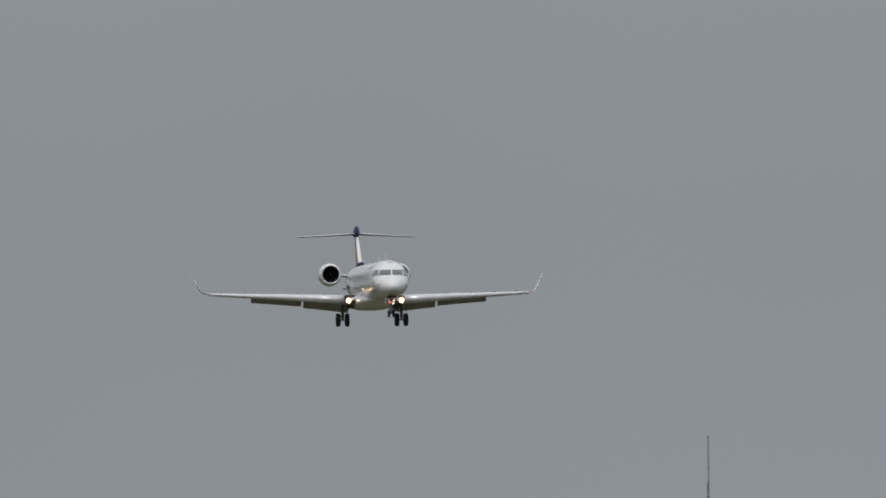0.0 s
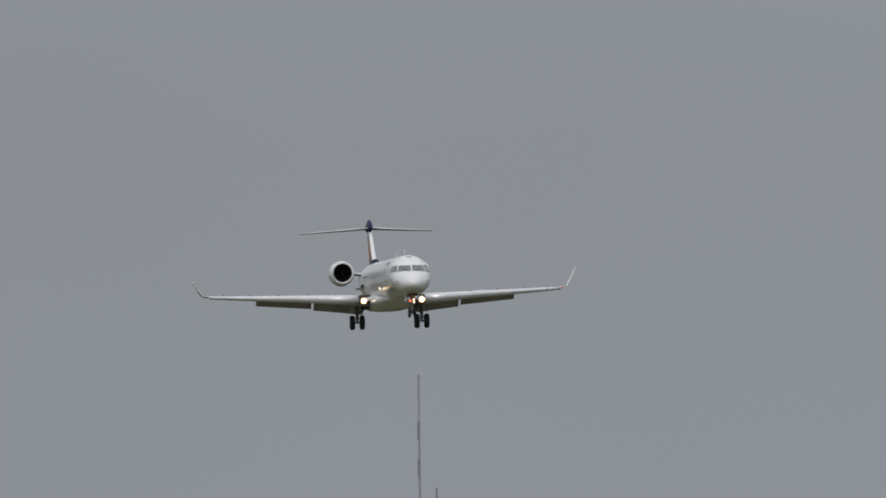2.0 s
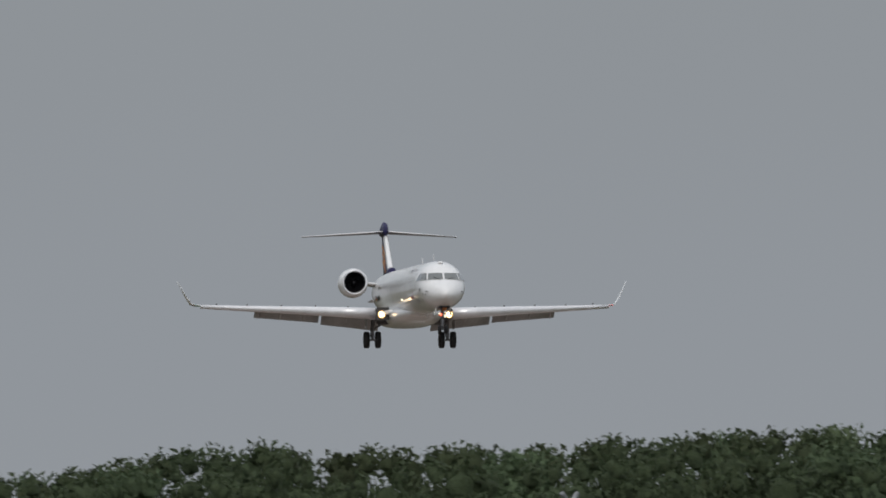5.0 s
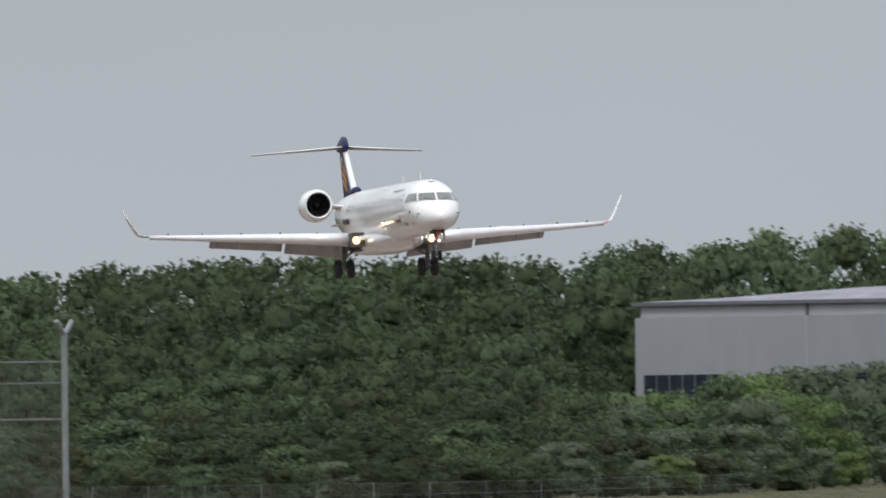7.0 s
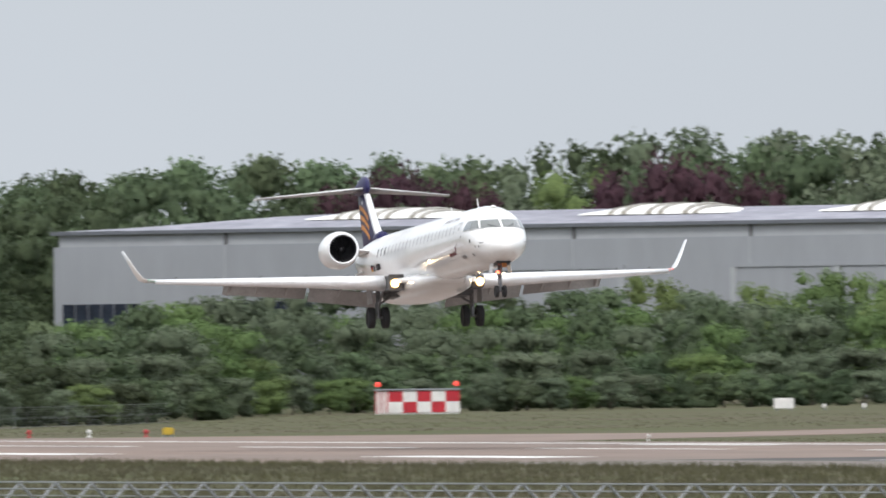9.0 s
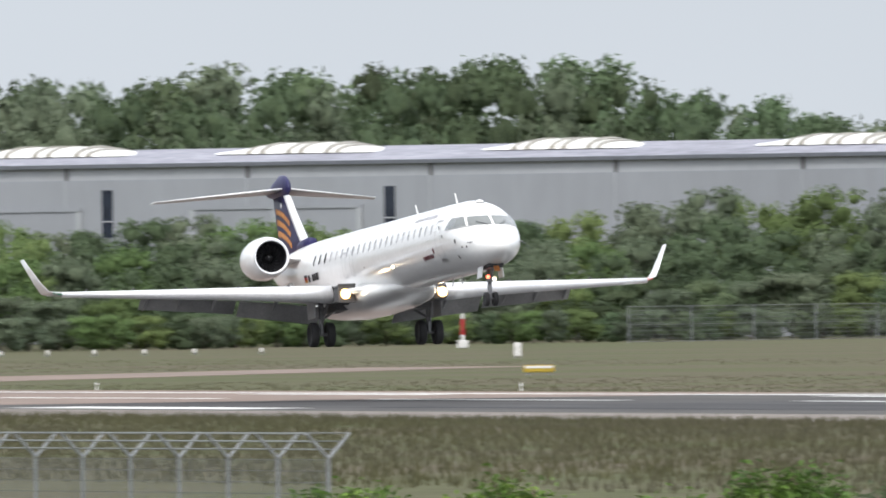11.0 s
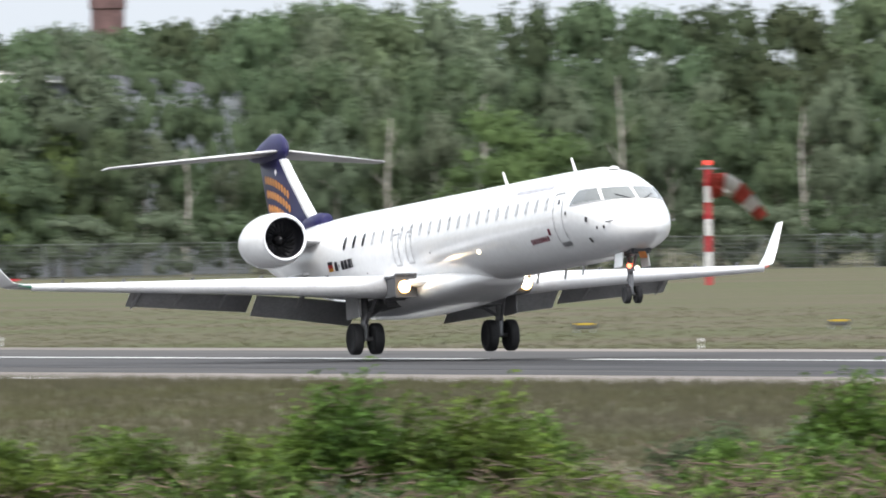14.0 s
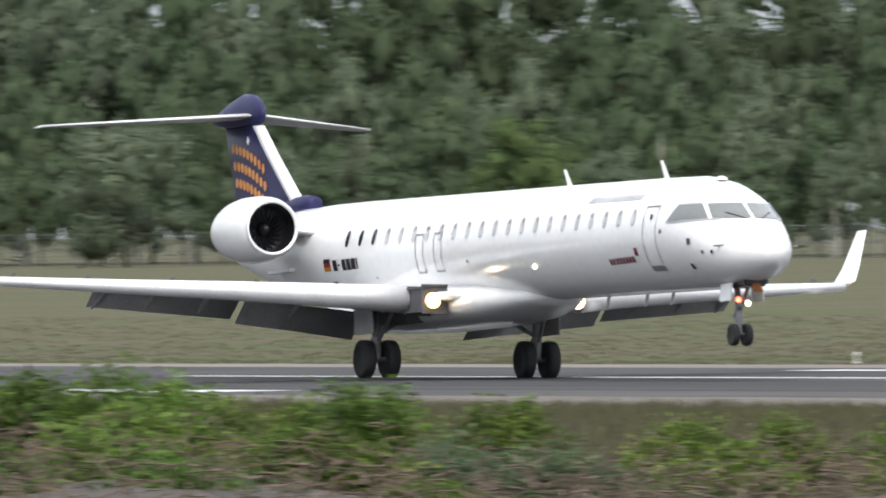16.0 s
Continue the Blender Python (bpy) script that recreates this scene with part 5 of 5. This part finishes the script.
def fence_run(az0, az1, dist, hgt, gap, thick, kind):
    """A mesh fence: posts, rails and a see-through mesh of thin wires."""
    az = az0
    while az < az1:
        d = dist(az)
        step = math.degrees(gap / d)
        a, b = at(az, d), at(az + step, dist(az + step))
        root = tagged(new("wire_fence"), "grey wire mesh fence panel between steel posts", "fence", kind)
        bm = bmesh.new()
        rod(bm, a, a + Vector((0, 0, hgt + 0.05)), thick, thick, 6)
        part("post", bm, M_GALV, root)
        bm = bmesh.new()
        for z in (0.1, hgt * 0.5, hgt):
            rod(bm, a + Vector((0, 0, z)), b + Vector((0, 0, z)), thick * 0.4, thick * 0.4, 4)
        part("rail", bm, M_WIRE, root)
        bm = bmesh.new()
        n = 12
        for q in range(1, n):
            p0 = a.lerp(b, q / n)
            rod(bm, p0, p0 + Vector((0, 0, hgt)), thick * 0.36, thick * 0.36, 3)
        for q in range(1, 9):
            z = hgt * q / 9
            rod(bm, a + Vector((0, 0, z)), b + Vector((0, 0, z)), thick * 0.25, thick * 0.25, 3)
        part("mesh", bm, M_WIRE, root)
        az += step


fence_run(18.3, 30.2, lambda a: toe(a) - 30, 2.9, 5.0, 0.06, "far field fence")
fence_run(12.2, 14.2, lambda a: toe(a) - 14, 1.3, 3.2, 0.022, "low field fence")


# ---- near fences with forked post heads ----
def fork_post(place, foot, top, arm, turn, r=0.03):
    root = tagged(new("fence_post"), "galvanised fence post with forked barbed-wire arms", "fence post", "forked fence posts")
    root.location = (place.x, place.y, foot)
    root.rotation_euler = (0, 0, turn)
    fork = top - foot - arm
    bm = bmesh.new()
    rod(bm, (0, 0, 0), (0, 0, fork), r, r, 10)
    part("post", bm, M_GALV, root)
    for s in (-1, 1):
        bm = bmesh.new()
        rod(bm, (0, 0, fork - 0.02), (s * arm, 0, fork + arm), r * 0.9, r * 0.8, 8)
        part("arm", bm, M_GALV, root)
    return root


# fence on the mound
MOUND = [(11.09, 200), (11.27, 200), (11.546, 200), (11.758, 200), (12.291, 200)]
prev = COIL_FENCE = None
for az, d in MOUND:
    corner = az > 12
    g = at(az, d)
    foot = land(g.x, g.y) - 0.05
    fork_post(g, foot, rise(0.363 if corner else 0.323, d), 0.13 if corner else 0.26, radians(-az + (50 if corner else 12)), 0.034)
    if prev is not None:
        root = tagged(new("mesh_fence"), "dark welded wire mesh panel", "fence", "mound fence panels")
        COIL_FENCE = COIL_FENCE or root
        top = rise(0.24, d)
        for z, r in ((top, 0.012), (top - 0.22, 0.008), (top - 0.6, 0.012)):
            bm = bmesh.new()
            rod(bm, (prev.x, prev.y, z), (g.x, g.y, z), r, r, 5)
            part("wire", bm, M_WIRE, root)
        bm = bmesh.new()
        n = int((g - prev).length / 0.035)
        for q in range(1, n):
            p0 = prev.lerp(g, q / n)
            rod(bm, (p0.x, p0.y, foot), (p0.x, p0.y, top), 0.0032, 0.0032, 3)
        part("mesh", bm, M_WIRE, root)
    prev = g
# a coil of wire beyond the mound fence
bm = bmesh.new()
c = at(11.05, 203, rise(0.27, 203))
for q in range(40):
    t0, t1 = 2 * math.pi * q / 40, 2 * math.pi * (q + 1) / 40
    e1 = Vector((math.cos(radians(11)), -math.sin(radians(11)), 0))
    rod(bm, c + (e1 * math.cos(t0) + Vector((0, 0, 1)) * math.sin(t0)) * 0.27, c + (e1 * math.cos(t1) + Vector((0, 0, 1)) * math.sin(t1)) * 0.27, 0.014, 0.014, 4)
part("wire_coil", bm, M_WIRE, COIL_FENCE, "rusty coil of barbed wire")

# long field fence, parallel to the runway
posts = []
y = 480.0
FIELD_X = 97.5
while y > 319:
    x = FIELD_X + (366 - y) * 0.06
    foot = land(x, y) - 0.05
    top = rise(curve([(11.5, -0.31), (14.8, -0.366), (17.7, -0.41)], math.degrees(math.atan2(x, y))), math.hypot(x, y))
    fork_post(Vector((x, y, 0)), foot, top, 0.42, radians(8), 0.035)
    posts.append(Vector((x, y, top)))
    y -= 2.5
for s in (-1, 1):
    for k in range(3):
        off = s * 0.42 * (1 - k / 3)
        bm = bmesh.new()
        rings = []
        for a in posts:
            c = a + Vector((off, 0, -0.42 * k / 3))
            rings.append([bm.verts.new(c + Vector((0.011 * math.cos(q * 1.5708), 0, 0.011 * math.sin(q * 1.5708)))) for q in range(4)])
        for r0, r1 in zip(rings, rings[1:]):
            for q in range(4):
                bm.faces.new((r0[q], r0[(q + 1) % 4], r1[(q + 1) % 4], r1[q]))
        bmesh.ops.recalc_face_normals(bm, faces=bm.faces[:])
        tagged(link("barbed_wire", bm, M_WIRE), "strand of barbed wire between forked arms", "wire", "barbed wire strands")
for a, b in zip(posts, posts[1:]):
    root = tagged(new("mesh_fence"), "grey welded wire mesh fence panel", "fence", "field fence panels")
    bm = bmesh.new()
    for q in range(0, 26):
        p0 = a.lerp(b, q / 26)
        rod(bm, (p0.x, p0.y, p0.z - 1.9), (p0.x, p0.y, p0.z - 0.46), 0.006, 0.006, 3)
    for z in (-0.46, -0.66, -0.86, -1.06, -1.3):
        rod(bm, a + Vector((0, 0, z)), b + Vector((0, 0, z)), 0.007, 0.007, 3)
    part("mesh", bm, M_WIRE, root)


# ---- thicket and cut brushwood in front ----
def bramble_arrays(seed, leaves, leaf, arches, reach, hgt):
    """Arching shoots with leaves along them; returns leaf arrays and the shoots."""
    r = np.random.default_rng(seed)
    vs, fs, shoots = [], [], []
    for k in range(arches):
        a = r.uniform(0, 2 * math.pi)
        rr = reach * r.uniform(0.15, 1.0)
        hh = hgt * r.uniform(0.45, 1.0) * (1.0 if rr < reach * 0.6 else 0.75)
        b0 = np.array([math.cos(a), math.sin(a), 0]) * rr * 0.45
        b1 = np.array([math.cos(a + 0.3), math.sin(a + 0.3), 0]) * rr
        line = [b0 + (b1 - b0) * s + np.array([0, 0, hh * math.sin(min(1.0, s * 1.25) * math.pi * 0.62)]) for s in np.linspace(0, 1, 6)]
        shoots.append(line)
    per = leaves // arches
    for line in shoots:
        for q in range(per):
            s = r.uniform(0.25, 1.0) * 4.99
            i = int(s)
            p = line[i] + (line[i + 1] - line[i]) * (s - i) + r.normal(size=3) * np.array([0.13, 0.13, 0.09])
            n = np.array([r.normal() * 0.5, r.normal() * 0.5, 0.8]); n /= np.linalg.norm(n)
            t = np.cross(n, r.normal(size=3)); t /= np.linalg.norm(t)
            b = np.cross(n, t)
            z = leaf * r.uniform(0.5, 1.3)
            j = len(vs)
            vs += [tuple(p - t * z), tuple(p - b * z * 0.55 + n * z * 0.2), tuple(p + t * z - n * z * 0.25), tuple(p + b * z * 0.55 + n * z * 0.2)]
            fs.append((j, j + 1, j + 2, j + 3))
    return vs, fs, shoots


def bush(name, seed, leaves, leaf, arches, reach, hgt, mat, label):
    root = tagged(new(name), label, "bush", "thicket bushes")
    vs, fs, shoots = bramble_arrays(seed, leaves, leaf, arches, reach, hgt)
    from_arrays("foliage", vs, fs, mat, root)
    bm = bmesh.new()
    for line in shoots:
        for a, b in zip(line, line[1:]):
            rod(bm, Vector(a), Vector(b), 0.010, 0.008, 3)
    part("stem_tangle", bm, M_TWIG, root)
    return root


BUSHES = [bush("bramble_bush", 31, 3400, 0.062, 46, 1.15, 1.15, M_BRAMBLE, "fresh green bramble bush with arching shoots"),
          bush("bramble_bush", 32, 3000, 0.058, 40, 1.0, 1.3, M_BRAMBLE, "fresh green bramble bush with arching shoots"),
          bush("young_shrub", 33, 2600, 0.056, 34, 0.55, 1.7, M_BRAMBLE, "upright young green shrub"),
          bush("dark_bush", 34, 3000, 0.055, 40, 1.05, 1.0, M_LEAF, "dull green low bush")]
TOPS = [(17.4, -0.62), (18.0, -0.60), (19.5, -0.585), (20.3, -0.57), (20.8, -0.62), (21.6, -0.66), (22.3, -0.64), (23.0, -0.62), (23.6, -0.585), (24.2, -0.54), (25.0, -0.53), (26.0, -0.52), (27.0, -0.48), (27.7, -0.55), (28.3, -0.60), (29.4, -0.58)]


def bank_top(az):
    return curve(TOPS, az)


used = set()
rb = random.Random(8)


def put_bush(k, place, size):
    m = Matrix.Translation(place) @ pose(0, 0, 0, 0, 0, rb.uniform(0, 360)) @ Matrix.Diagonal((size, size, size, 1))
    if k not in used:
        used.add(k)
        BUSHES[k].matrix_basis = m
    else:
        s = BUSHES[k].scale[0]
        copy_thing(BUSHES[k], m @ Matrix.Diagonal((1 / s, 1 / s, 1 / s, 1)))


TWIGZONE = [(17.3, 0.35), (19, 0.3), (20.3, 0.2), (21.2, 0.7), (22.0, 0.7), (22.8, 0.45), (23.6, 0.6), (24.6, 0.55), (26.0, 0.65), (27.2, 0.45), (28.2, 0.8), (29.4, 0.6)]
az = 17.2
while az < 29.6:
    for layer in range(3):
        d = 222 - layer * 13 + rb.uniform(-4, 4)
        a = az + rb.uniform(-0.1, 0.1)
        g = at(a, d)
        base = land(g.x, g.y)
        hgt = rise(bank_top(a) - layer * 0.10, d) * rb.uniform(0.86, 1.08)
        if rb.random() < curve(TWIGZONE, a) * (0.55 + 0.25 * layer):
            continue
        k = rb.choice((0, 0, 1, 1, 3))
        size = rb.uniform(0.75, 1.1)
        top_h = 1.1 * size
        put_bush(k, Vector((g.x, g.y, hgt - top_h)), size)
    az += 0.19
for a, top in ((22.52, -0.455), (22.45, -0.52), (22.75, -0.53), (24.05, -0.475), (23.98, -0.52), (22.95, -0.50), (26.9, -0.46), (24.75, -0.475), (25.5, -0.47), (17.95, -0.575), (27.05, -0.47), (20.5, -0.55)):
    d = 216
    g = at(a, d)
    put_bush(2, Vector((g.x, g.y, rise(top, d) - 1.55)), 1.0)


def brush_bank():
    """The earth bank that carries the thicket."""
    azs = [17.0 + 0.1 * k for k in range(128)]
    rows_d = [(236, None), (228, 1.55), (218, 1.0), (206, 0.85), (192, 0.75), (180, 0.9), (166, None)]
    verts, faces = [], []
    for i, (d, drop) in enumerate(rows_d):
        for a in azs:
            g = at(a, d)
            z = land(g.x, g.y) - 0.1 if drop is None else rise(bank_top(a) - 0.02, 215) - drop + 0.18 * noise.noise(Vector((g.x * 0.5, g.y * 0.5, i)))
            verts.append((g.x, g.y, z))
    n = len(azs)
    for i in range(len(rows_d) - 1):
        for j in range(n - 1):
            faces.append((i * n + j, i * n + j + 1, (i + 1) * n + j + 1, (i + 1) * n + j))
    return tagged(from_arrays("earth_bank", verts, faces, M_EARTH, smooth=True), "brown earth bank under the thicket", "earth", kind="structure")


brush_bank()


def brushwood():
    """Heaps of cut branches: thin crooked sticks."""
    r = np.random.default_rng(12)
    for heap in range(46):
        a = 17.2 + heap * 0.268
        w = curve(TWIGZONE, a)
        bm = bmesh.new()
        count = int(110 + 330 * w)
        for k in range(count):
            az2, d = a + r.uniform(-0.17, 0.17), r.uniform(172, 226)
            g = at(az2, d)
            z = rise(bank_top(az2) - 0.03, 215) - r.uniform(0.2, 0.95) + 0.25 * noise.noise(Vector((g.x * 0.9, g.y * 0.2, 3)))
            ln = r.uniform(0.1, 0.42)
            th, ph = r.uniform(0, 2 * math.pi), r.normal() * 0.35
            q = Vector((math.cos(th) * math.cos(ph), math.sin(th) * math.cos(ph), math.sin(ph)))
            p0 = Vector((g.x, g.y, z))
            p1 = p0 + q * ln * 0.5
            p2 = p1 + (q + Vector((r.normal() * 0.3, r.normal() * 0.3, r.normal() * 0.3))) * ln * 0.5
            rad = r.uniform(0.005, 0.015)
            rod(bm, p0, p1, rad, rad * 0.8, 3)
            rod(bm, p1, p2, rad * 0.8, rad * 0.4, 3)
        tagged(link("brushwood", bm, M_TWIG), "heap of cut dry brown branches", "brushwood", kind="stuff")


brushwood()


# ---- touchdown smoke: thin pale wisps ----
M_SMOKE = bpy.data.materials.new("tyre_smoke")
M_SMOKE.use_nodes = True
sn, sl = M_SMOKE.node_tree.nodes, M_SMOKE.node_tree.links
s_tr, s_di, s_tl, s_bo = sn.new("ShaderNodeBsdfTransparent"), sn.new("ShaderNodeBsdfDiffuse"), sn.new("ShaderNodeBsdfTranslucent"), sn.new("ShaderNodeMixShader")
s_mx, s_no, s_co = sn.new("ShaderNodeMixShader"), sn.new("ShaderNodeTexNoise"), sn.new("ShaderNodeTexCoord")
for node in (s_di, s_tl):
    node.inputs["Color"].default_value = (0.80, 0.83, 0.88, 1)
s_no.inputs["Scale"].default_value, s_no.inputs["Detail"].default_value, s_no.inputs["Distortion"].default_value = 0.55, 3.0, 0.6
s_wide = sn.new("ShaderNodeVectorMath"); s_wide.operation = "MULTIPLY"
s_wide.inputs[1].default_value = (1 / 4.2, 1 / 4.2, 1 / 1.75)
s_len = sn.new("ShaderNodeVectorMath"); s_len.operation = "LENGTH"
s_fall = sn.new("ShaderNodeMapRange"); s_fall.interpolation_type = "SMOOTHSTEP"
s_fall.inputs["From Min"].default_value, s_fall.inputs["From Max"].default_value = 0.0, 0.97
s_fall.inputs["To Min"].default_value, s_fall.inputs["To Max"].default_value = 1.0, 0.0
s_rg = sn.new("ShaderNodeMapRange")
s_rg.inputs["From Min"].default_value, s_rg.inputs["From Max"].default_value = 0.34, 0.7
s_rg.inputs["To Min"].default_value, s_rg.inputs["To Max"].default_value = 0.05, 0.30
s_mul = sn.new("ShaderNodeMath"); s_mul.operation = "MULTIPLY"
sl.new(s_co.outputs["Object"], s_no.inputs["Vector"])
sl.new(s_co.outputs["Object"], s_wide.inputs[0])
sl.new(s_wide.outputs[0], s_len.inputs[0])
sl.new(s_len.outputs["Value"], s_fall.inputs["Value"])
sl.new(s_no.outputs[0], s_rg.inputs["Value"])
sl.new(s_fall.outputs[0], s_mul.inputs[0])
sl.new(s_rg.outputs[0], s_mul.inputs[1])
sl.new(s_mul.outputs[0], s_mx.inputs[0])
s_bo.inputs[0].default_value = 0.5
sl.new(s_di.outputs[0], s_bo.inputs[1]); sl.new(s_tl.outputs[0], s_bo.inputs[2])
sl.new(s_tr.outputs[0], s_mx.inputs[1])
sl.new(s_bo.outputs[0], s_mx.inputs[2])
sl.new(s_mx.outputs[0], sn["Material Output"].inputs["Surface"])

PUFFS = []
for k in range(15):
    bm = bmesh.new()
    wave = lambda u, v: 0.35 * math.sin(u * 1.3 + k) * math.cos(v * 1.1 + k * 2) + 0.2 * math.sin(v * 2.3 + k)
    grid_patch(bm, lambda u, v: Vector((u * 8.4 - 4.2, wave(u * 8.4, v * 3.5), v * 3.5 - 1.75)), 18, 10)
    ob = link("smoke_wisp", bm, M_SMOKE, smooth=True)
    ob.visible_shadow = False
    tagged(ob, "thin pale tyre smoke drifting over the runway", "smoke", "touchdown smoke")
    PUFFS.append(ob)


# ---- movement ----
# seconds; place of the main wheels on the ground line; height; heading offset, pitch and bank in degrees
FLIGHT = [
    (0, 1325.87, 37.548, -4.77, 0.58, -0.19),
    (0.5, 1295.08, 35.752, -4.74, 0.64, 0.30),
    (1, 1264.40, 33.959, -4.88, 0.79, 1.65),
    (1.5, 1233.88, 32.131, -5.10, 0.98, 2.70),
    (2, 1203.60, 30.230, -5.41, 1.07, 1.03),
    (2.5, 1173.56, 28.240, -5.74, 1.09, -0.86),
    (3, 1143.75, 26.234, -6.02, 1.12, -0.99),
    (5.5, 999.22, 16.780, -5.79, 1.79, -0.61),
    (6, 970.45, 15.097, -5.59, 1.62, -2.20),
    (6.5, 941.67, 13.401, -5.40, 1.75, -0.54),
    (7, 912.86, 11.726, -5.20, 1.98, 1.18),
    (7.5, 884.03, 10.083, -4.97, 2.14, -0.00),
    (8, 855.10, 8.328, -4.73, 2.64, -0.95),
    (8.5, 825.93, 6.600, -4.57, 3.38, -1.04),
    (9, 796.57, 5.237, -4.48, 3.96, 0.56),
    (9.5, 767.27, 3.917, -4.27, 4.56, 2.02),
    (9.7, 755.59, 3.565, -4.14, 4.66, 2.26),
    (11.8, 634.79, 1.348, -3.25, 4.64, -0.22),
    (12, 623.48, 1.180, -3.25, 4.56, -0.21),
    (12.5, 595.33, 0.813, -3.28, 4.81, 0.63),
    (13, 567.41, 0.330, -3.38, 5.20, 0.85),
    (13.5, 539.79, 0.426, -3.38, 4.79, 0.19),
    (14, 512.09, 0.222, -3.77, 4.71, 0.69),
    (14.5, 484.61, 0.000, -4.32, 5.05, 0.06),
    (15, 457.49, 0.000, -4.92, 4.43, 0.11),
    (15.5, 430.97, 0.000, -5.32, 3.57, 0.43),
    (16, 404.83, 0.000, -5.72, 2.69, -1.15),
]


def jet_pose(y, z, yaw, pitch, bank):
    yw, p, b = radians(yaw), radians(pitch), radians(bank)
    f = Vector((math.sin(yw), -math.cos(yw), 0))
    s = Vector((math.cos(yw), math.sin(yw), 0))
    u = Vector((0, 0, 1))
    f2, u2 = f * math.cos(p) + u * math.sin(p), u * math.cos(p) - f * math.sin(p)
    s2, u3 = s * math.cos(b) + u2 * math.sin(b), u2 * math.cos(b) - s * math.sin(b)
    return Matrix(((f2.x, s2.x, u3.x, LINE_X), (f2.y, s2.y, u3.y, y), (f2.z, s2.z, u3.z, z + 0.04), (0, 0, 0, 1)))


LINE_X = 215.09


def motions():
    walk(JET, [(t, jet_pose(*rest)) for t, *rest in FLIGHT])
    for sp, x, y, z, lean in SPOILERS:
        rows = [(t, pose(x, y, z, lean, -a, 0)) for t, a in ((0, -3), (14.6, -3), (15.0, 8), (15.4, 22), (16, 24))]
        walk(sp, rows)
    for k, ob in enumerate(PUFFS):
        y0 = 512 - 2.3 * k
        t0 = 14.05 + 0.042 * k
        x0 = LINE_X + (-2.07, 2.07, 0.4)[k % 3] + 0.25 * math.sin(k * 5)
        up = 0.9 + 0.5 * math.sin(k * 2.4)
        turn = -24 + 9 * math.sin(k * 1.7)
        walk(ob, [(0, pose(x0, y0, -2.2, 0, 0, turn)), (t0, pose(x0, y0, -2.2, 0, 0, turn)), (t0 + 0.2, pose(x0, y0 + 0.3, -0.5, 0, 0, turn)),
                  (15.1, pose(x0 - 0.4, y0 + 1.0, up, 0, 0, turn + 3)), (16, pose(x0 - 1.0, y0 + 2.2, up + 0.8, 0, 0, turn + 8))])


motions()
